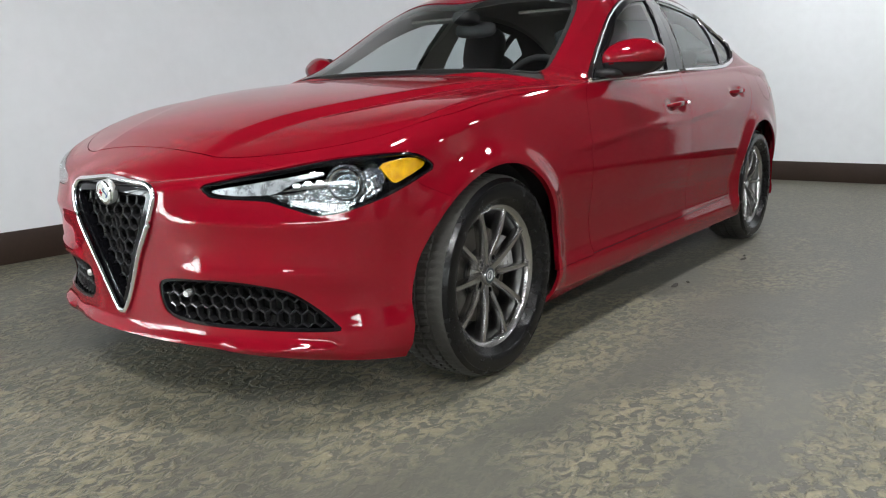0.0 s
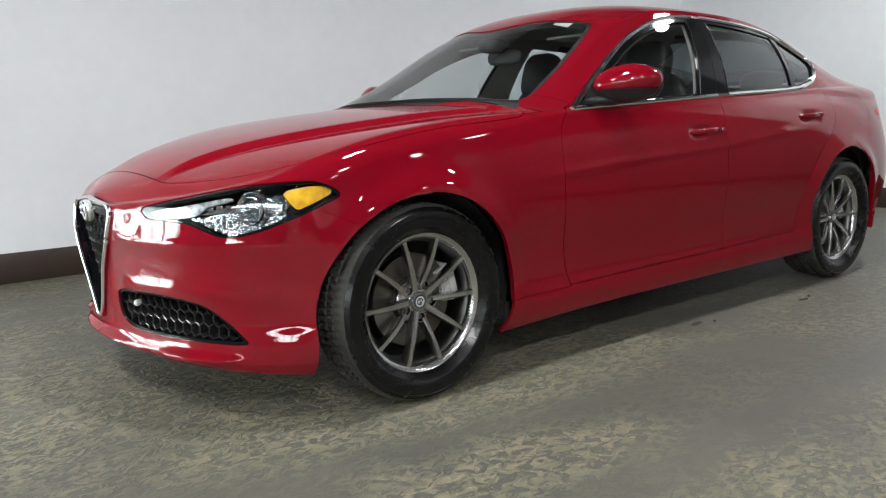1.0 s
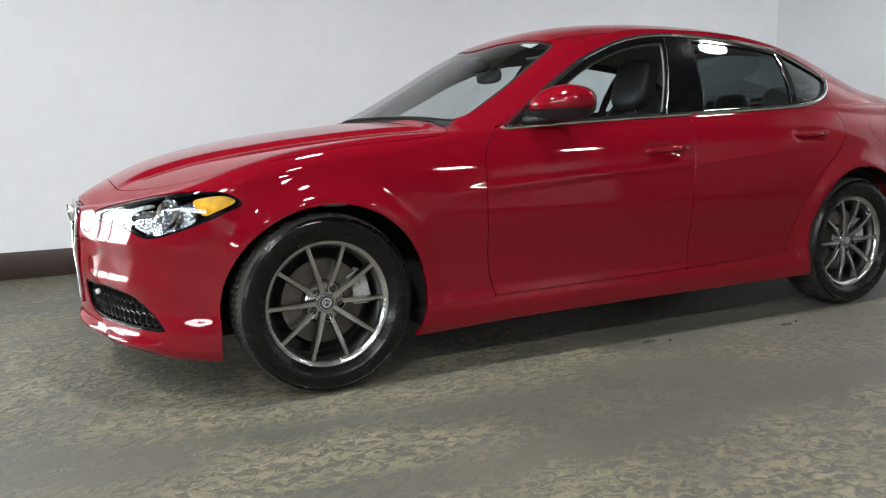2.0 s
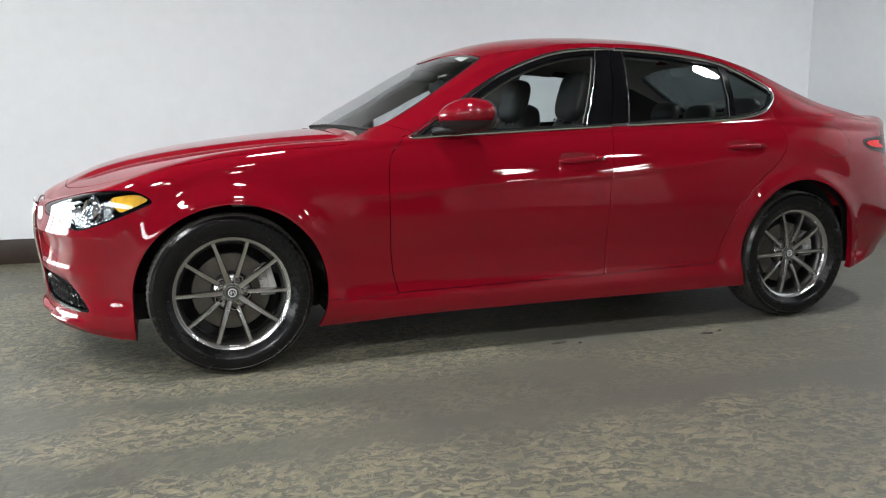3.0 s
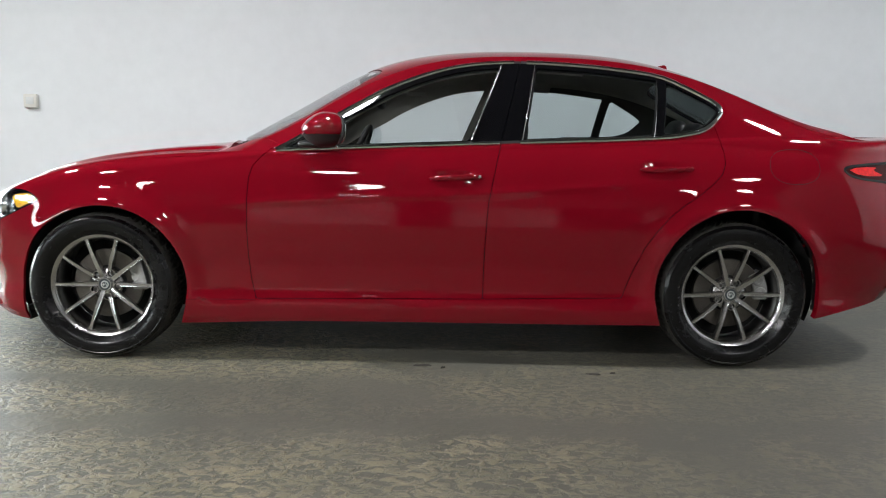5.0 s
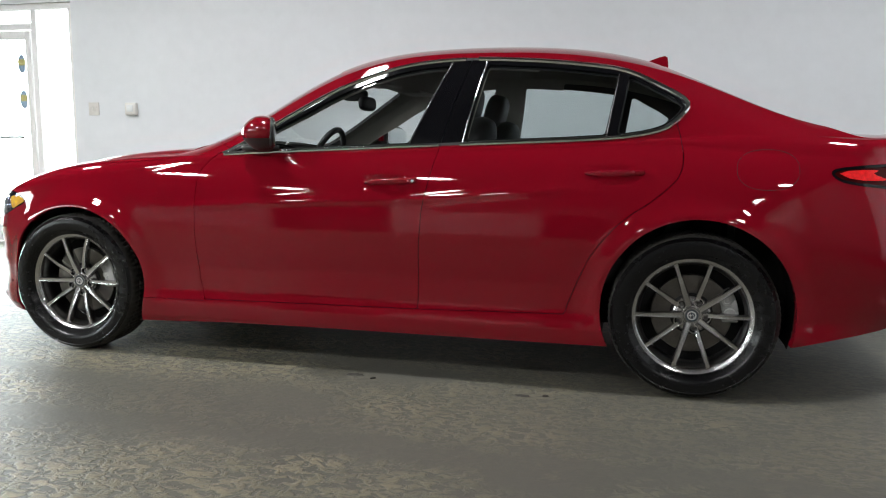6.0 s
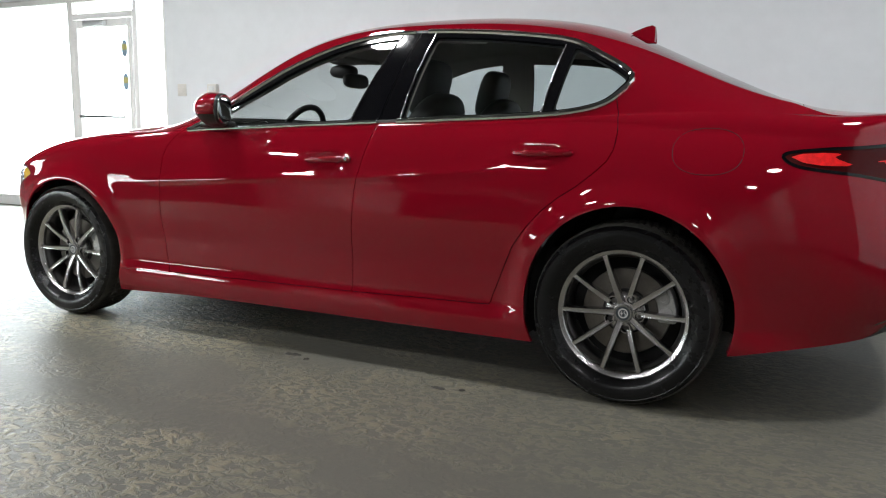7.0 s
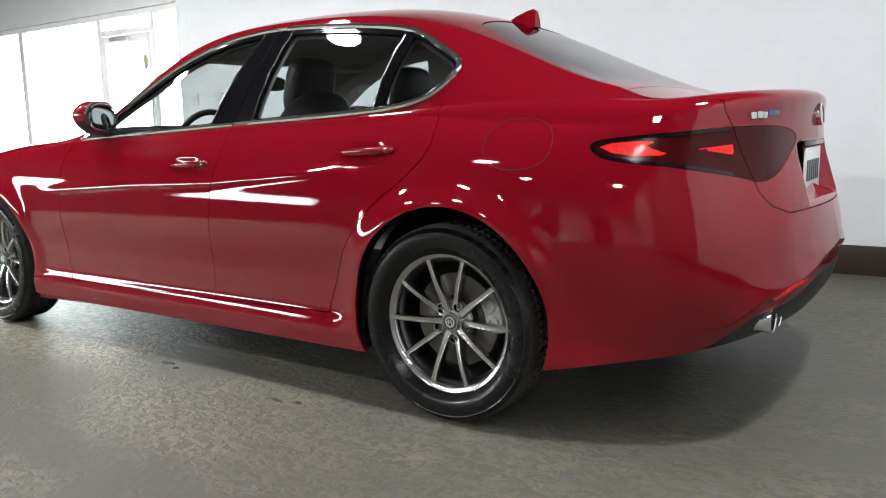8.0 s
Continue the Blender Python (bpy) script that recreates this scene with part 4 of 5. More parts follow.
AMB = closed([(.905, .722), (.955, .734), (1.02, .735), (1.058, .716), (1.02, .694), (.975, .676), (.948, .668), (.925, .688)])
for sgn in (1, -1):
    def s2(q):
        return q if sgn > 0 else mirrored(q)
    lamp_ob = skin_part("headlamp", s2(flange(pushed(lamp_skin, .055), -.045)), GLOSSBLACK, car, "headlamp with clear cover, projector and amber corner")
    rim = lamp_skin.clip(.006 - f_lamp(lamp_skin))
    skin_part("lamp_seal", s2(flange(pushed(rim, .0035), .01)), GLOSSBLACK, lamp_ob, "black edge of the lamp")
    refl = arc_patch(closed([(.565, .645), (.62, .648), (.70, .660), (.755, .668), (.80, .705), (.86, .706), (.885, .686), (.91, .662), (.905, .645), (.85, .624), (.78, .606), (.715, .600), (.66, .617)]), .028)
    skin_part("reflector", s2(flange(refl, .012)), REFLECTOR, lamp_ob, "silver reflector bowl")
    tube_s = arc_patch(closed([(.392, .655), (.50, .677), (.62, .700), (.72, .716), (.735, .704), (.66, .684), (.60, .652), (.52, .644), (.44, .645)]), .018)
    skin_part("light_guide", s2(flange(tube_s, .008)), GUIDE, lamp_ob, "frosted light guide")
    skin_part("amber_corner", s2(flange(arc_patch(AMB, .018), .01)), AMBER, lamp_ob, "amber corner reflector")
    c, nr = arc_near(.800, .672, .030)
    if sgn < 0:
        c, nr = c * Vector((1, -1, 1)), nr * Vector((1, -1, 1))
    face = Vector((-.86, -.50 * sgn, .05)).normalized()
    m = Matrix.Translation(c) @ face.to_track_quat("-Y", "Z").to_matrix().to_4x4()
    part("projector", lathe([(.046, .02), (.047, -.010), (.043, -.017), (.036, -.012), (.032, .0)], 36, m), CHROME, lamp_ob, "chrome ring of the projector")
    part("projector_lens", lathe([(.031, .004), (.030, -.006), (.024, -.016), (.014, -.021), (0, -.023)], 32, m), PROJECTOR, lamp_ob, "clear round lens")
    part("projector_core", lathe([(0, .012), (.022, .010), (.030, .006)], 32, m), DARKALLOY, lamp_ob)
    part("projector_ring", lathe([(.056, .03), (.057, .006), (.054, .002), (.049, .006), (.048, .03)], 36, m), REFLECTOR, lamp_ob, "outer silver ring")
    side_m = arc_near(.885, .684, .032)[0] * Vector((1, sgn, 1))
    part("side_bowl", lathe([(.034, .012), (.033, .0), (.028, -.004), (.020, .004), (0, .012)], 28, Matrix.Translation(side_m) @ face.to_track_quat("-Y", "Z").to_matrix().to_4x4()), REFLECTOR, lamp_ob, "small silver bowl beside the projector")
    bm = bmesh.new()
    for k in range(3):
        c2, n2 = arc_near(.660 + .034 * k, .674 + .004 * k, .022)
        mm = Matrix.Translation(c2 * Vector((1, sgn, 1))) @ (n2 * Vector((1, sgn, 1))).to_track_quat("Z", "Y").to_matrix().to_4x4()
        add_box(bm, -.010, .010, -.006, .006, -.004, .006, .002, mm, 1)
    part("led_block", bm, CHROME, lamp_ob, "small square lamp cells")
    skin_part("led_bar", s2(flange(arc_patch(closed([(.615, .656), (.68, .672), (.75, .688), (.765, .682), (.74, .667), (.68, .660)]), .0265), .006)), DARKALLOY, lamp_ob, "dark bar that carries the lamp cells")
    skin_part("lamp_cover", s2(pushed(lamp_skin.clip(f_lamp(lamp_skin) - .002), .0015)), LENS, lamp_ob, "clear lamp cover").visible_shadow = False

# tail lamps, in two pieces split by the boot lid
tail_skin = cut(SHELL, (f_tail, 1, 0))
split = np.interp(tail_skin.v[:, 2], [.78, .80, .94], [5.21, 5.20, 5.135])
TR1 = [(4.70, .893), (4.735, .904), (4.80, .908), (4.865, .907), (4.835, .893), (4.90, .873), (4.88, .868), (4.80, .868), (4.74, .876)]
TR2 = [(4.985, .884), (5.128, .894), (5.130, .864)]
for sgn in (1, -1):
    def s2(q):
        return q if sgn > 0 else mirrored(q)
    for name, sign, par in (("tail_lamp", -1, car), ("tail_lamp", 1, boot_ob)):
        piece = tail_skin.clip(sign * (tail_skin.c[:, 0] - split) - .0015)
        tl = skin_part(name, s2(flange(pushed(piece, .0015), .03)), SMOKED, par, "smoked dark red tail lamp")
        if sign < 0:
            for poly, nm in ((TR1, "lamp_segment"), (TR2, "lamp_segment")):
                q = tail_skin.clip(field(tail_skin.c[:, 0], tail_skin.v[:, 2], poly))
                skin_part(nm, s2(pushed(q, -.0012)), REDLENS, tl, "bright red lamp segment")
            q = tail_skin.clip(.009 - f_tail(tail_skin))
            q = q.clip(5.12 - q.c[:, 0])
            skin_part("lamp_rim", s2(pushed(q, -.0012)), GLOSSBLACK, tl, "black edge of the tail lamp")

# rear details
part("number_plate", box(3.754, 3.761, -.153, .153, .715, .868, .003), PLATE, boot_ob, "white number plate with worn print")
bm = bmesh.new()
for k in range(6):
    add_box(bm, 3.7612, 3.7625, -.125 + k * .043, -.095 + k * .043, .755, .825, .001)
part("plate_print", bm, INK, boot_ob, "dark print bars on the plate")
bm = box(3.70, 3.762, -.165, .165, .705, .712, .002)
add_box(bm, 3.70, 3.765, -.20, .20, .872, .89, .006)
part("plate_holder", bm, GLOSSBLACK, boot_ob, "black plate holder and handle")
part("rear_emblem", lathe([(0, -.012), (.033, -.010), (.036, -.004), (.036, .004), (0, .006)], 36, pose(3.772, 0, .975, 0, 0, 90) @ pose(0, 0, 0, -6)), BADGERED, boot_ob, "round rear emblem")
part("emblem_ring", lathe([(.030, -.0125), (.037, -.010), (.0375, .003), (.034, .005)], 36, pose(3.772, 0, .975, 0, 0, 90) @ pose(0, 0, 0, -6)), CHROME, boot_ob)
bm = bmesh.new()
for k, (a0, a1) in enumerate(((5.215, 5.24), (5.245, 5.275), (5.28, 5.30))):
    c, nr = arc_near((a0 + a1) / 2, .974, -.002)
    mm = Matrix.Translation(c) @ nr.to_track_quat("Z", "Y").to_matrix().to_4x4()
    add_box(bm, -(a1 - a0) / 2, (a1 - a0) / 2, -.010, .010, -.002, .002, .001, mm, 1)
part("badge", bm, CHROME, boot_ob, "chrome badge bars")
bm = bmesh.new()
c, nr = arc_near(5.345, .980, -.002)
mm = Matrix.Translation(c) @ nr.to_track_quat("Z", "Y").to_matrix().to_4x4()
add_box(bm, -.035, .035, -.007, .007, -.002, .002, .001, mm, 1)
part("badge", bm, ENAMEL, boot_ob, "blue badge bar")
for sgn in (1, -1):
    def s2(q):
        return q if sgn > 0 else mirrored(q)
    q = SHELL.clip(field(A, Z, closed([(5.255, .452), (5.33, .478), (5.45, .485), (5.46, .468), (5.36, .455), (5.27, .442)])))
    skin_part("reflector", s2(flange(pushed(q, -.002), .006)), REDLENS, rear_ob, "slim red reflector")
    bm = bmesh.new()
    for k in range(2):
        add_lathe(bm, [(.041, .06), (.041, -.012), (.0395, -.016), (.037, -.014), (.035, .06)], 30, pose(3.738, sgn * -(.53 - .090 * k), .378, 0, 0, 90))
    part("exhaust_tip", bm, CHROME, rear_ob, "polished exhaust tips")

# fuel flap and handles
ring_pts = []
for t in np.linspace(0, 2 * math.pi, 49)[:-1]:
    px, pz = 3.072 + math.copysign(abs(math.cos(t)) ** .85, math.cos(t)) * .112, .905 + math.copysign(abs(math.sin(t)) ** .85, math.sin(t)) * .076
    ok = np.where((A > 4) & (R < 2))[0]
    j = ok[np.argsort((X[ok] - px) ** 2 + (Z[ok] - pz) ** 2)[:5]]
    g = 1 / (1e-6 + (X[j] - px) ** 2 + (Z[j] - pz) ** 2)
    ring_pts.append(((px), (SHELL.v[j, 1] * g).sum() / g.sum() + .0005, pz))
part("fuel_flap_joint", tube(ring_pts, .0014, 6, True), DARK, car, "thin joint round the fuel flap")
for sgn in (1, -1):
    for k, (hx, hz, tilt) in enumerate(((1.555, .835, 3.0), (2.485, .885, 2.0))):
        i = np.argmin((X - hx - .1) ** 2 + (Z - hz) ** 2 + (R > 1))
        w = -SHELL.v[i, 1]
        m = pose(hx + .02, -sgn * (w + .012), hz, 0, -tilt, 0)

        def bend(p):
            return Vector((p.x, p.y + (.020 * (p.x / .125) ** 2) * sgn, p.z * (1 - .25 * (p.x / .125) ** 2)))
        part("handle", pillow(0, 0, 0, .125, .010, .0125, 2.6, m, 20, 16, bend), RED, doors[sgn][k], "red pull handle")
        part("handle_cap", pillow(.096, .005 * sgn, 0, .020, .010, .0115, 2.6, m, 14, 8), RED, doors[sgn][k])
        if k == 0 and sgn > 0:
            part("lock", lathe([(0, -.0175), (.007, -.017), (.008, -.012)], 16, m @ pose(.104, .004, 0)), CHROME, doors[sgn][k], "small chrome lock")

# mirrors
for sgn in (1, -1):
    def shape(p):
        """Flat at the glass, the front swept back towards the outer end."""
        o = -p.y * sgn / .108
        f = 1 - .24 * max(0, o) ** 2
        back = 1 - .45 * max(0, -p.x / .1) ** 2
        return Vector((min(p.x, .050) + .048 * o, p.y, p.z * f * back + .010 * o))
    hs = part("door_mirror", pillow(1.0, -.888 * sgn, 1.036, .096, .108, .073, 2.3, None, 32, 20, shape), RED, car, "red mirror housing on the front door")

    def low(p):
        q = shape(p)
        return Vector((q.x * 1.01, q.y * 1.01, min(q.z, -.022) * 1.03))

    def lean(p):
        return Vector((p.x - .044 * (p.y * sgn / .100), p.y, p.z * (1 - .2 * max(0, -p.y * sgn / .100) ** 2)))
    part("mirror_base", pillow(1.002, -.888 * sgn, 1.036, .096, .108, .075, 2.3, None, 32, 20, low), BLACK, hs, "black lower shell")
    part("mirror_glass", pillow(1.062, -.888 * sgn, 1.036, .007, .088, .061, 3.2, None, 24, 14, lean), material("mirror_silver", (.8, .82, .83), .02, 1.0), hs, "mirror glass")
    part("mirror_bezel", pillow(1.050, -.888 * sgn, 1.036, .014, .098, .069, 3.0, None, 24, 14, lean), BLACK, hs, "black mirror bezel")
    bm = bmesh.new()
    add_pillow(bm, .955, -.81 * sgn, .972, .085, .055, .020, 2.6)
    part("mirror_foot", bm, BLACK, hs, "black mirror foot")
    bm = bmesh.new()
    zf = [(.80, .950), (.98, .958), (.98, 1.055)]
    vs = [bm.verts.new((x, -sgn * (np.interp(z, [.95, 1.06], [.792, .752]) - .004), z)) for x, z in zf]
    bm.faces.new(vs)
    bmesh.ops.solidify(bm, geom=bm.faces[:], thickness=.01)
    part("mirror_sail", bm, BLACK, doors[sgn][0], "black corner panel behind the mirror")

# shark fin and wipers
def fin():
    """A swept fin: long leading edge, steep back, thin towards the top."""
    bm = bmesh.new()
    prof = [(-.085, -.004, .010), (-.055, .012, .020), (-.015, .034, .017), (.03, .051, .011), (.056, .057, .008), (.068, .050, .009), (.072, .02, .020), (.070, -.014, .027)]
    rings = [[bm.verts.new((x, s * t, z)) for x, z, t in prof] for s in (-1, 1)]
    foot = [[bm.verts.new((x, s * (.012 + .016 * (x + .085) / .155), -.018)) for x, z, t in prof] for s in (-1, 1)]
    for k in range(len(prof) - 1):
        bm.faces.new((rings[0][k], rings[0][k + 1], rings[1][k + 1], rings[1][k]))
        for s in (0, 1):
            bm.faces.new((rings[s][k], rings[s][k + 1], foot[s][k + 1], foot[s][k]))
    bmesh.ops.remove_doubles(bm, verts=bm.verts[:], dist=.0005)
    bmesh.ops.transform(bm, matrix=pose(2.645, 0, 1.368), verts=bm.verts[:])
    return bm


part("roof_fin", fin(), RED, car, "red shark fin aerial")
for y0, x0 in ((-.12, .50), (.42, .52)):
    pts = [(x0 + .03 * u, y0 - .52 * u, .979 - .03 * u * u) for u in np.linspace(0, 1, 10)]
    part("wiper", tube(pts, [.009 - .004 * k / 9 for k in range(10)], 6), BLACK, car, "black wiper arm")

# underside and wheel arches
bm = box(.42, 2.42, -.80, .80, .165, .25, .01)
add_box(bm, -.62, .42, -.52, .52, .17, .30, .02)
add_box(bm, 2.42, 3.25, -.52, .52, .22, .34, .02)
part("underbody", bm, DARK, car, "dark underbody")
for cx, cz, rr in ((.02, .325, .385), (2.832, .345, .39)):
    for sgn in (1, -1):
        part("arch_liner", lathe([(rr - .008, -.80), (rr, -.70), (rr, -.50), (rr - .1, -.485), (0, -.48)], 40, pose(cx, 0, cz) @ Matrix.Diagonal((1.09 if cx < 1 else 1.0, sgn, 1, 1)), -22, 224), DARK, car, "black wheel arch liner")
for sgn in (1, -1):
    part("arch_bracket", box(.02, .12, -.775 * sgn, -.72 * sgn, .668, .690, .006), CALIPER, car, "pale bracket inside the wheel arch")
    part("mud_flap", box(-.380, -.367, -.79 * sgn, -.70 * sgn, .150, .22, .004), BLACK, car, "small black flap before the front wheel")


# wheels
def tyre_mesh():
    bm = bmesh.new()
    n = 120
    hw = .112
    prof = [(.230, -.085, 0), (.243, -.098, 0), (.2505, -.104, 0), (.253, -.1070, 0), (.267, -.112, 0), (.288, -.113, 0), (.300, -.1105, 0), (.303, -.112, 0), (.306, -.108, 0), (.316, -.100, 0), (.3215, -.092, 1), (.3255, -.078, 1), (.3270, -.056, 2), (.3200, -.054, 9), (.3200, -.046, 9), (.3275, -.044, 2), (.3282, -.016, 2),
            (.3205, -.014, 9), (.3205, -.006, 9), (.3285, -.004, 2), (.3285, .03, 2), (.3205, .032, 9), (.3205, .04, 9), (.3275, .042, 2), (.3255, .078, 1), (.316, .100, 0), (.288, .113, 0), (.243, .100, 0), (.230, .085, 0)]
    rings = []
    for i in range(n * 2):
        t = 2 * math.pi * i / (n * 2)
        low = i % 3 == 0
        ring = []
        for r, h, kind in prof:
            rr = r - ((0, .0025, .007)[kind] if low and kind in (1, 2) else 0)
            tt = t + (.05 * (h / hw) if kind in (1, 2) else 0)
            ring.append(bm.verts.new((rr * math.cos(tt), h, rr * math.sin(tt))))
        rings.append(ring)
    for i in range(len(rings)):
        a, b = rings[i], rings[(i + 1) % len(rings)]
        for j in range(len(prof) - 1):
            f = bm.faces.new((a[j], a[j + 1], b[j + 1], b[j]))
            f.material_index = 1 if 9 <= j <= 23 else 0
    return bm


def spoke(bm, ang, r0, r1, w0, w1, y0, y1):
    """One slim spoke: a narrow flat face between steep chamfers, flared where it meets the rim."""
    ca, sa = math.cos(ang), math.sin(ang)

    def pt(r, s, y):
        return bm.verts.new((r * ca - s * sa, y, r * sa + s * ca))
    secs = []
    for k in range(11):
        u = k / 10
        r = r0 + (r1 - r0) * u
        w = w0 + (w1 - w0) * u + .004 * max(0, (u - .86) / .14) ** 2
        y = y0 + (y1 - y0) * u - .008 * math.sin(math.pi * u)
        secs.append([pt(r, -w * .8, y + .034), pt(r, -w, y + .011), pt(r, -w * .62, y), pt(r, 0, y + .0018), pt(r, w * .62, y), pt(r, w, y + .011), pt(r, w * .8, y + .034)])
    for a, b in zip(secs, secs[1:]):
        for j in range(6):
            bm.faces.new((a[j], b[j], b[j + 1], a[j + 1]))
        bm.faces.new((a[6], b[6], b[0], a[0]))
    bm.faces.new(secs[0])
    bm.faces.new(secs[-1])


def wheel(turn):
    """A wheel round the origin; its face looks to -y."""
    root = new("wheel")
    ty = part("tyre", tyre_mesh(), RUBBER, root, "black tyre with worn tread")
    ty.data.materials.append(TREAD)
    part("rim", lathe([(.2105, -.060), (.2120, -.070), (.219, -.0772), (.2305, -.083), (.2375, -.0855), (.2420, -.0855), (.2430, -.082), (.238, -.079), (.229, -.07)], 72), ALLOY, root, "grey alloy rim with a thin bright edge")
    part("rim_barrel", lathe([(.229, .09), (.221, .085), (.212, .06), (.203, .0), (.199, -.03), (.204, -.046), (.210, -.053), (.2100, -.058), (.2108, -.062)], 72), DARKALLOY, root, "dark rim barrel")
    for k in range(10):
        bm = bmesh.new()
        if k % 2:
            spoke(bm, turn + k * math.pi / 5, .026, .2175, .0160, .0100, -.050, -.0755)
        else:
            spoke(bm, turn + k * math.pi / 5, .062, .2175, .0130, .0100, -.050, -.0755)
        part("spoke", bm, ALLOY, root)
    part("hub", lathe([(.076, -.010), (.074, -.030), (.066, -.037), (.045, -.041), (.038, -.049), (.030, -.050)], 48), ALLOY, root)
    part("hub_cap", lathe([(.0325, -.046), (.0325, -.056), (.030, -.0595), (.0265, -.0595), (.0255, -.0575), (0, -.0575)], 36), BRIGHT, root, "silver hub cap with a small emblem")
    part("cap_emblem", lathe([(.0250, -.0572), (.0240, -.0588), (.0, -.0588)], 28), INK, root, "dark round cap emblem")
    bm = bmesh.new()
    add_lathe(bm, [(.0130, -.0586), (.0142, -.0602), (.0170, -.0602), (.0180, -.0586)], 28)
    add_box(bm, -.0110, .0010, -.0602, -.0586, -.0016, .0016, .0005, None, 1)
    add_box(bm, -.0066, -.0036, -.0605, -.0586, -.0080, .0080, .0005, None, 1)
    add_tube(bm, [(.006 + .003 * math.sin(6 * u), -.0596, -.009 + .018 * u) for u in np.linspace(0, 1, 10)], .0014, 6)
    part("emblem_relief", bm, SILVER, root, "pale raised shapes of the emblem")
    for k in range(5):
        a = turn + k * 2 * math.pi / 5 - radians(10)
        p = pose(.056 * math.cos(a), 0, .056 * math.sin(a))
        part("bolt_boss", lathe([(.0200, -.034), (.0200, -.048), (.0185, -.0515), (.0150, -.0515), (.0142, -.046)], 20, p), ALLOY, root)
        part("bolt_well", lathe([(.0146, -.0495), (.0140, -.044), (.0125, -.030), (0, -.029)], 18, p), GLOSSBLACK, root)
        part("lug_nut", lathe([(.009, -.030), (.009, -.043), (.006, -.046), (0, -.046)], 6, p), DARKALLOY, root)
    part("brake_disc", lathe([(.07, -.002), (.075, -.012), (.155, -.012), (.157, -.008), (.157, .008), (.155, .012), (.07, .012)], 60), STEEL, root, "steel brake disc")
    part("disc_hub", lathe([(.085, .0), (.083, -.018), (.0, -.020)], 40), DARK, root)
    # Black disc in place of the shade deep inside the wheel.
    part("barrel_shade", lathe([(.211, .07), (.150, .072), (0, .074)], 48), DARK, root, "black disc standing in for the shade behind the wheel")
    return root


def caliper(a, big):
    """A cast caliper hugging the disc: body blocks, a bridge and two piston bosses."""
    bm = bmesh.new()
    for k in range(-1, 2):
        t = a + k * .26
        m = pose(.148 * math.cos(t), -.012, .148 * math.sin(t), 0, -math.degrees(t), 0)
        add_box(bm, -.032, .030, -.016, .05, -.024, .024, .007, m)
    for k in (-1, 1):
        t = a + k * .19
        add_lathe(bm, [(.024, .0), (.024, -.012), (.021, -.016), (.012, -.016), (.010, -.012), (0, -.012)], 20, pose(.145 * math.cos(t), -.018, .145 * math.sin(t)))
    if big:
        m = pose(.160 * math.cos(a), -.02, .160 * math.sin(a), 0, -math.degrees(a), 0)
        add_box(bm, -.012, .018, -.016, .01, -.060, .060, .005, m)
        add_box(bm, -.045, -.010, -.012, .01, -.010, .010, .003, m)
    return bm


for nm, wx, wy, cal in (("front", 0.0, .785, radians(14)), ("rear", 2.822, .795, radians(14))):
    for sgn in (1, -1):
        wh = wheel(radians(0 if nm == "front" else 1))
        wh.parent = car
        if nm == "front":
            tagged(wh, "front wheel with ten-spoke grey alloy rim")
        else:
            tagged(wh, "rear wheel with ten-spoke grey alloy rim")
        wh.matrix_basis = pose(wx, -wy * sgn, .3285, 0, 0, 0 if sgn > 0 else 180)
        c = part("caliper", caliper(cal if sgn > 0 else math.pi - cal, nm == "front"), CALIPER, car, "pale grey brake caliper")
        c.matrix_basis = pose(wx, -wy * sgn, .3285, 0, 0, 0 if sgn > 0 else 180)

# cabin
for sgn in (-1, 1):
    y = .37 * sgn
    seat = part("seat", pillow(1.45, y, .42, .28, .25, .11, 3.2, pose(0, 0, 0)), LEATHER, car, "black leather front seat")

    def taper(p):
        return Vector((p.x + .03 * (p.y / .24) ** 2 * -1, p.y * (1 - .14 * max(0, p.z / .32)), p.z))
    part("backrest", pillow(0, 0, .335, .085, .245, .365, 3.0, pose(1.66, y, .46, 0, 20, 0), 28, 18, taper), LEATHER, seat, "black leather backrest")
    part("headrest", pillow(0, 0, .705, .056, .128, .130, 3.4, pose(1.62, y, .46, 0, 15, 0), 24, 16), LEATHER, seat, "black headrest")
    bm = bmesh.new()
    for k in (-1, 1):
        add_tube(bm, [(0, k * .05, .56), (0, k * .05, .70)], .006, 8)
    bmesh.ops.transform(bm, matrix=pose(1.625, y, .46, 0, 15, 0), verts=bm.verts[:])
    part("headrest_post", bm, CHROME, seat)
bench = part("rear_bench", pillow(2.42, 0, .46, .27, .66, .12, 3.6), LEATHER, car, "black leather rear bench")
part("backrest", pillow(0, 0, .28, .09, .64, .30, 3.4, pose(2.68, 0, .48, 0, 24, 0), 32, 16), LEATHER, bench, "black rear backrest")
for y, h in ((-.36, .0), (.36, .0), (0, -.03)):
    part("headrest", pillow(0, 0, .60 + h, .045, .13, .070, 2.8, pose(2.66, y, .52, 0, 22, 0), 24, 14), LEATHER, bench)
part("parcel_shelf", box(2.85, 3.26, -.60, .60, .985, 1.0, .006), TRIM, car, "black parcel shelf")


def dash_form(p):
    return Vector((p.x, p.y, p.z * (1 - .25 * max(0, p.x / .25)) + .02 * math.exp(-((p.y + .37) / .18) ** 2)))


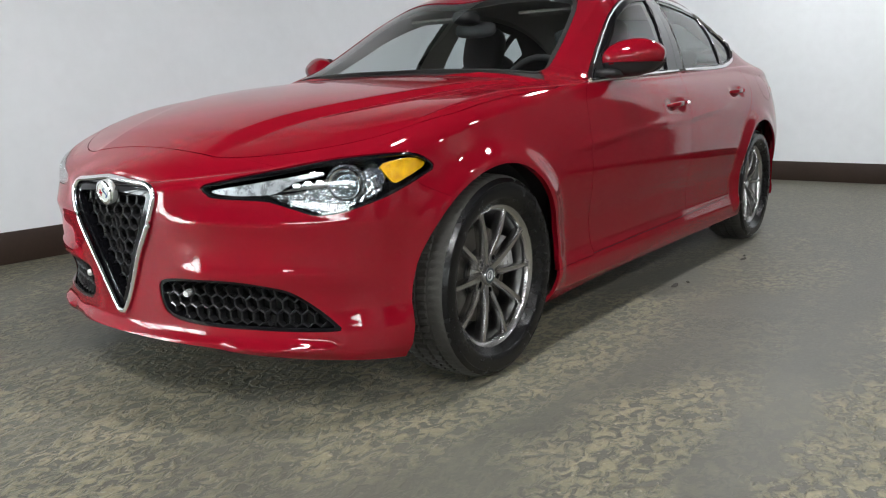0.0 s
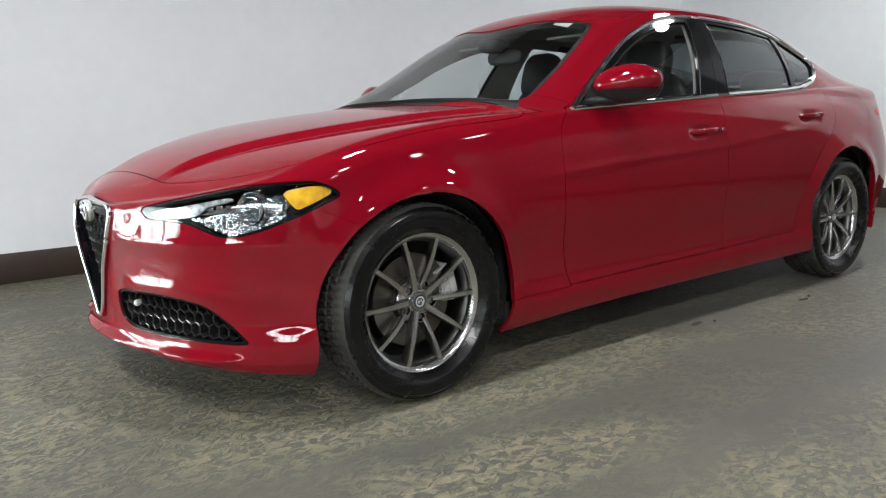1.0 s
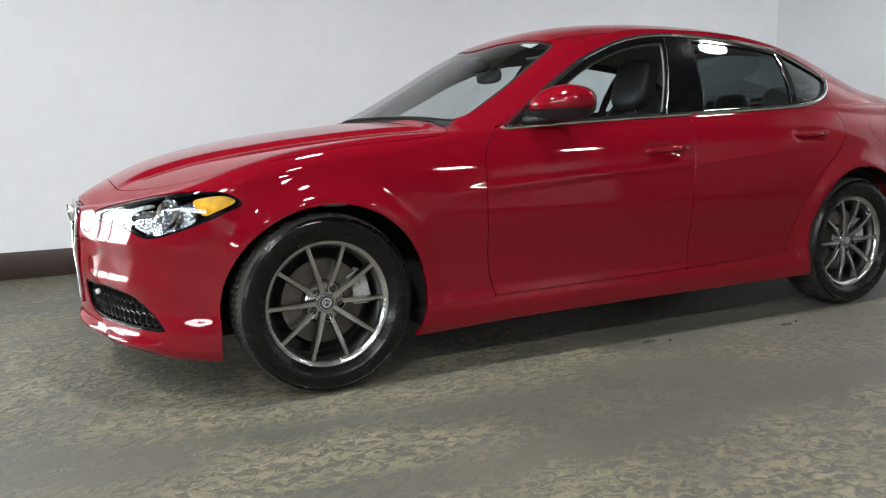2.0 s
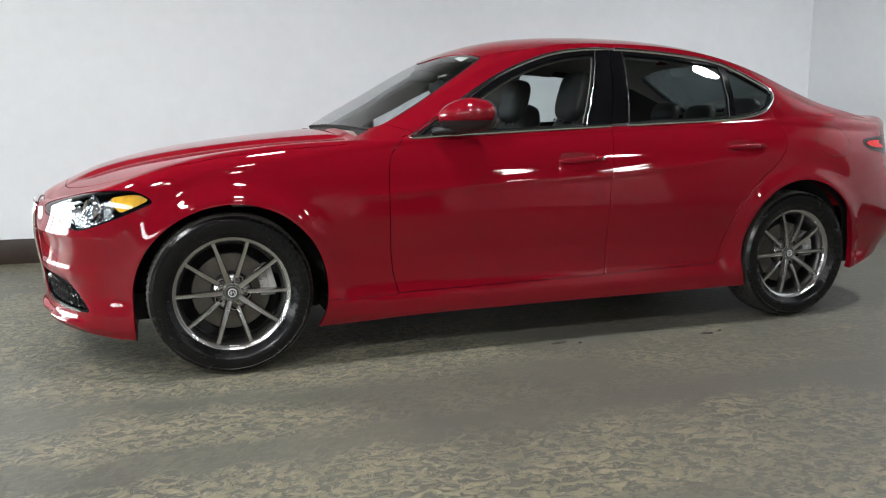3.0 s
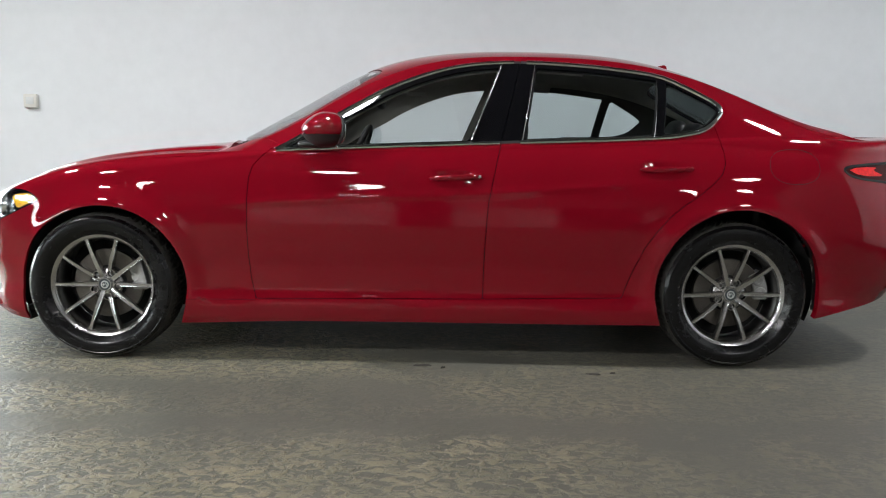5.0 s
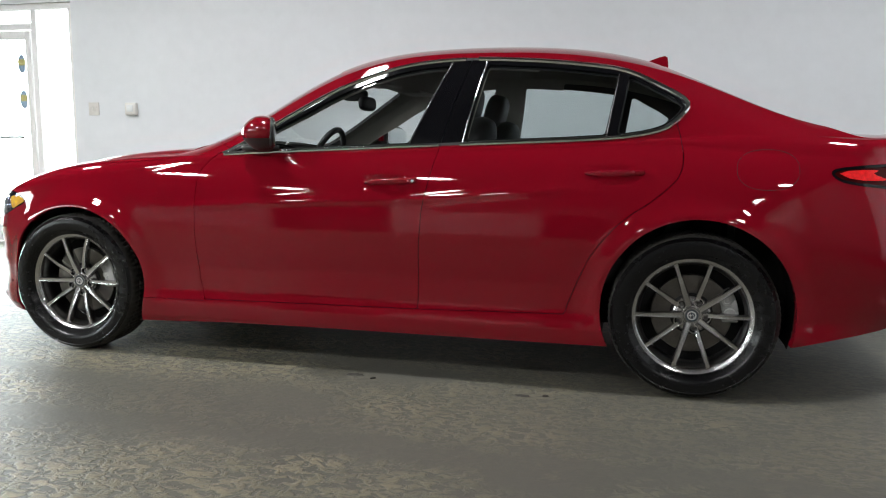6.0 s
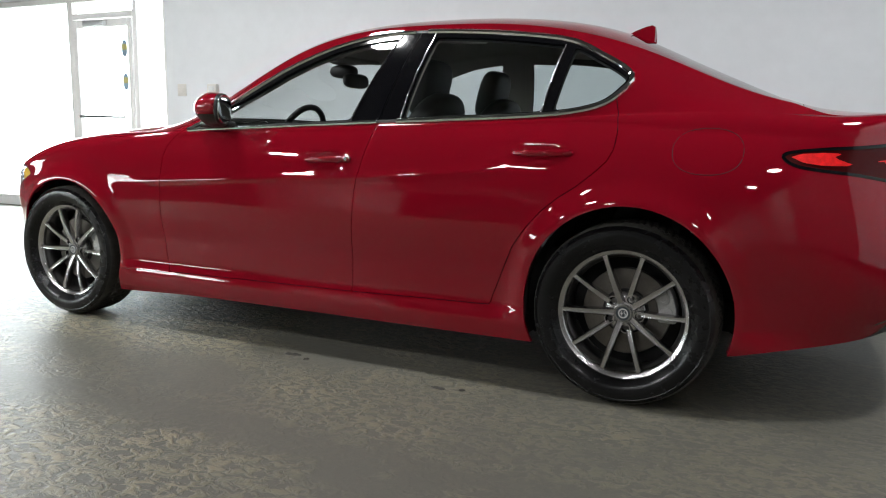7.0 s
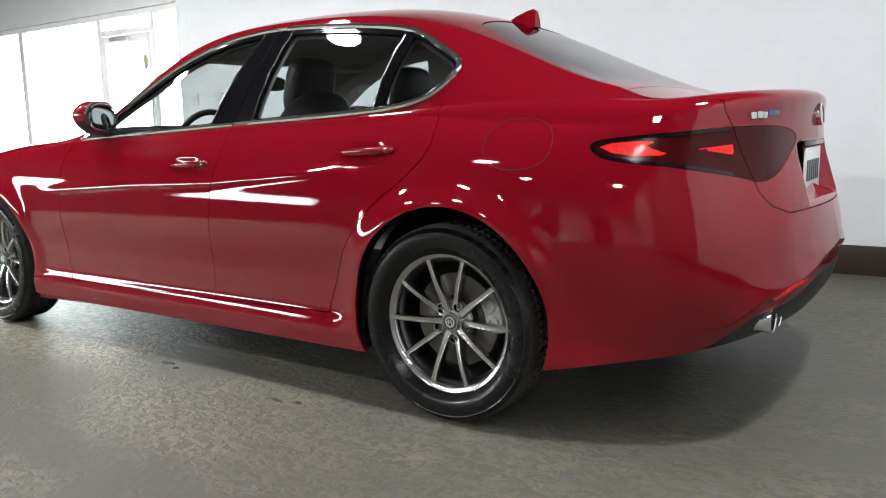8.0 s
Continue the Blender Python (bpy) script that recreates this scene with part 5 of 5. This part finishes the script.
dash = part("dashboard", pillow(.82, 0, .765, .26, .70, .115, 3.4, pose(0, 0, 0), 36, 18, dash_form), TRIM, car, "black dashboard")
part("instrument_hood", pillow(.97, -.37, .885, .09, .19, .045, 2.6), TRIM, dash)
sw = part("steering_wheel", lathe([(.172 + .015 * math.cos(t), .015 * math.sin(t)) for t in np.linspace(0, 2 * math.pi, 12)], 48, pose(1.085, -.37, .90, 0, 0, 90) @ pose(0, 0, 0, 22)), LEATHER, car, "black leather steering wheel")
bm = bmesh.new()
mm = pose(1.085, -.37, .90, 0, 0, 90) @ pose(0, 0, 0, 22)
for a in (0, 180, 270):
    add_box(bm, .03, .165, -.006, .012, -.016, .016, .005, mm @ pose(0, 0, 0, 0, -a, 0))
add_pillow(bm, 0, .004, 0, .065, .025, .055, 2.8, mm)
part("steering_hub", bm, TRIM, sw, "black steering hub and spokes")
part("steering_column", tube([(1.06, -.37, .89), (.85, -.37, .80)], .035, 12), TRIM, sw)
bm = pillow(1.175, .0, 1.205, .022, .115, .038, 3.0, pose(0, 0, 0))
im = part("inner_mirror", bm, BLACK, car, "black inner mirror")
part("mirror_stalk", pillow(1.10, 0, 1.255, .075, .055, .035, 2.6, pose(0, 0, 0)), BLACK, im, "black sensor cover behind the mirror")
bm = box(.6, 2.95, -.72, .72, .25, .27, .004)
part("cabin_floor", bm, DARK, car, "dark carpet")
part("bulkhead", box(.52, .56, -.76, .76, .25, .93, .004), DARK, car)
part("boot_wall", box(2.95, 2.98, -.72, .72, .25, .98, .004), DARK, car)
for sgn in (-1, 1):
    part("sun_visor", box(1.29, 1.42, .33 * sgn - .16, .33 * sgn + .16, 1.272, 1.286, .005), LINER, car, "pale sun visor")
# sticker at the top of the windscreen
bm = bmesh.new()
cx, cw = 1.165, .40
p0 = [(cx - .03, cw - .04), (cx - .03, cw + .04), (cx + .015, cw + .04), (cx + .015, cw - .04)]
vs = []
for px, pw in p0:
    i = np.argmin((X - px) ** 2 + (W - pw) ** 2 + (R < 3))
    vs.append(bm.verts.new(Vector(SHELL.v[i]) - Vector(SHELL.n[i]) * .008))
bm.faces.new(vs)
part("sticker", bm, PLATE, car, "small white sticker inside the windscreen")
DARKPRINT = material("grey_print", (.12, .14, .15), .5)
# print inside the rear door pane on the far side
def label_at(x, z):
    p = on_skin(x, z, -.012)
    return Vector((p.x, -p.y, p.z))


def strip(name, x0, x1, z0, z1, mat, words=""):
    bm = bmesh.new()
    a = [label_at(x, z) for x, z in ((x0, z0), (x1, z0), (x1, z1), (x0, z1))]
    lo, hi = [bm.verts.new(p) for p in a], [bm.verts.new(p + Vector((0, -.001, 0))) for p in a]
    bm.faces.new(lo)
    bm.faces.new(hi[::-1])
    for k in range(4):
        bm.faces.new((lo[k], lo[(k + 1) % 4], hi[(k + 1) % 4], hi[k]))
    part(name, bm, mat, doors[-1][1], words, False)


for k in range(7):
    strip("pane_print", 2.27 + .022 * k, 2.285 + .022 * k, 1.034, 1.050, DARKPRINT, "small grey print on the glass")

# ---- entrance ----
def member(bm, x0, x1, z0, z1, y0=Y1 + .03, y1=Y1 + .10):
    add_box(bm, x0, x1, y0, y1, z0, z1, .004, None, 1)


ent = tagged(new("window_1"), "white framed glazed shop entrance", "window", kind="structure")
for nm, x0, x1, z0, z1 in (("head", X0, -2.62, 2.24, 2.30), ("sill", X0, -4.06, 0, .12), ("mullion", -2.68, -2.62, 0, 2.24), ("mullion", -3.10, -3.04, 0, 2.24), ("mullion", -4.06, -3.98, 0, 2.24),
                           ("mullion", -5.72, -5.62, 0, 2.24), ("mullion", X0, X0 + .06, 0, 2.24), ("transom", -3.98, -3.10, 2.06, 2.12)):
    bm = bmesh.new()
    member(bm, x0, x1, z0, z1)
    part("window_" + nm, bm, FRAMEP, ent, "white painted frame member")
for x0, x1, z0, z1 in ((-3.04, -2.68, 0, 2.24), (-5.62, -4.06, .12, 2.24), (X0 + .06, -5.72, .12, 2.24), (-3.98, -3.10, 2.12, 2.24)):
    part("pane", box(x0 - .005, x1 + .005, Y1 + .06, Y1 + .066, z0, z1), PANE, ent, "clear glass pane").visible_shadow = False
door = tagged(new("door_1"), "white framed glass entrance door, closed", "door", kind="structure")
bm = bmesh.new()
member(bm, -3.97, -3.91, .01, 2.05, Y1 + .02, Y1 + .07)
member(bm, -3.17, -3.11, .01, 2.05, Y1 + .02, Y1 + .07)
member(bm, -3.91, -3.17, 1.97, 2.05, Y1 + .02, Y1 + .07)
member(bm, -3.91, -3.17, .01, .26, Y1 + .02, Y1 + .07)
part("door_frame", bm, FRAMEP, door, "white door frame")
part("pane", box(-3.915, -3.165, Y1 + .042, Y1 + .048, .255, 1.975), PANE, door).visible_shadow = False
part("push_bar", box(-3.88, -3.20, Y1 - .03, Y1 - .005, 1.02, 1.05, .006), BRIGHT, door, "metal push bar")
part("door_closer", box(-3.75, -3.45, Y1 - .04, Y1 + .018, 1.975, 2.03, .008), LAMPCASE, door, "grey door closer")
for k, z in enumerate((1.74, 1.40)):
    st = part("sticker", pillow(-3.23, Y1 + .036, z, .045, .002, .09, 2.2), material("sticker_print", (.30, .42, .55), .5), door, "blue and yellow window sticker")
    part("sticker_band", pillow(-3.23, Y1 + .0335, z + .015, .046, .002, .03, 3), material("sticker_yellow", (.55, .5, .2), .5), st)

# shop windows at the side
shop = tagged(new("window_2"), "row of white framed shop windows", "window", kind="structure")
ys = [-10.6 + 1.2 * k for k in range(8)]
for k, y in enumerate(ys):
    part("mullion", box(X0 - .10, X0 - .03, y - .03, y + .03, 1.4, 1.92, .004), FRAMEP, shop)
for y0, y1 in zip(ys, ys[1:]):
    part("pane", box(X0 - .07, X0 - .064, y0 + .02, y1 - .02, 1.4, 1.92), PANE, shop).visible_shadow = False

# bright outdoors
OUT = glow("daylight_haze", (0.93, 0.97, 1.0), 14.0)
tagged(part("backdrop_back", box(-40, 20, 14, 14.2, -.2, 16), OUT, None, "white hazy daylight outside"), kind="structure", category="backdrop")
tagged(part("backdrop_side", box(-20.2, -20, -40, 13, -.2, 16), glow("street_daylight", (0.96, 0.98, 1.0), 32.0), None, "white hazy daylight beyond the windows"), kind="structure", category="backdrop")

# wall boxes
sw_ob = tagged(new("light_switch"), "white light switch plate on the wall", "switch")
part("plate", box(-2.47, -2.36, Y1 - .012, Y1, 1.245, 1.365, .004), WHITE, sw_ob)
for k in range(2):
    part("rocker", box(-2.455 + .045 * k, -2.42 + .045 * k, Y1 - .019, Y1 - .011, 1.28, 1.33, .003), WHITE, sw_ob)
th = tagged(new("thermostat"), "cream thermostat box on the wall", "thermostat")
part("case", box(-2.055, -1.94, Y1 - .05, Y1, 1.245, 1.36, .012), WHITE, th)
part("dial", box(-2.03, -1.965, Y1 - .054, Y1 - .049, 1.275, 1.335, .004), PLATE, th)

# scabs of loose skim on the floor
def scab(x, y, length, width, turn, seed):
    rnd = random.Random(seed)
    bm = bmesh.new()
    top, low = [], []
    for k in range(14):
        t = 2 * math.pi * k / 14
        r = .8 + .35 * rnd.random()
        px, py = length / 2 * math.cos(t) * r, width / 2 * math.sin(t) * r
        low.append(bm.verts.new((px, py, 0)))
        top.append(bm.verts.new((px * .8, py * .75, .003 + .004 * rnd.random())))
    mid = bm.verts.new((0, 0, .006))
    for k in range(14):
        j = (k + 1) % 14
        bm.faces.new((low[k], low[j], top[j], top[k]))
        bm.faces.new((top[k], top[j], mid))
    ob = part("floor_debris", bm, SCAB, None, "dark flake of loose floor coating lying on concrete", False)
    ob.matrix_basis = pose(x, y, 0, 0, 0, turn)
    tagged(ob, category="debris", group="flakes on the floor")


SCAB = worn(material("loose_skim", (.035, .031, .026), .75), 30, .4)
scab(1.44, -.93, .085, .026, 8, 3)
scab(1.53, -.96, .030, .014, 40, 4)
scab(2.18, -1.03, .070, .016, -12, 5)
scab(2.27, -1.01, .026, .014, 20, 6)

# ceiling lamps; the unseen front column is added as fill for the nose
for lx, ly, watts in LAMPS:
    lamp = tagged(new("bay_and_fill_lamp"), "round high-bay lamp hanging from the ceiling, the front column added as fill", "lamp", "ceiling lamps")
    lamp.location = (lx, ly, CEIL)
    part("shade", lathe([(.06, .13), (.12, .10), (.22, -.02), (.23, -.03), (.225, -.032), (.215, -.022), (.11, .09)], 36, pose(0, 0, -.40, 90)), LAMPCASE, lamp)
    part("rod", tube([(0, 0, 0), (0, 0, -.30)], .012, 8), LAMPCASE, lamp)
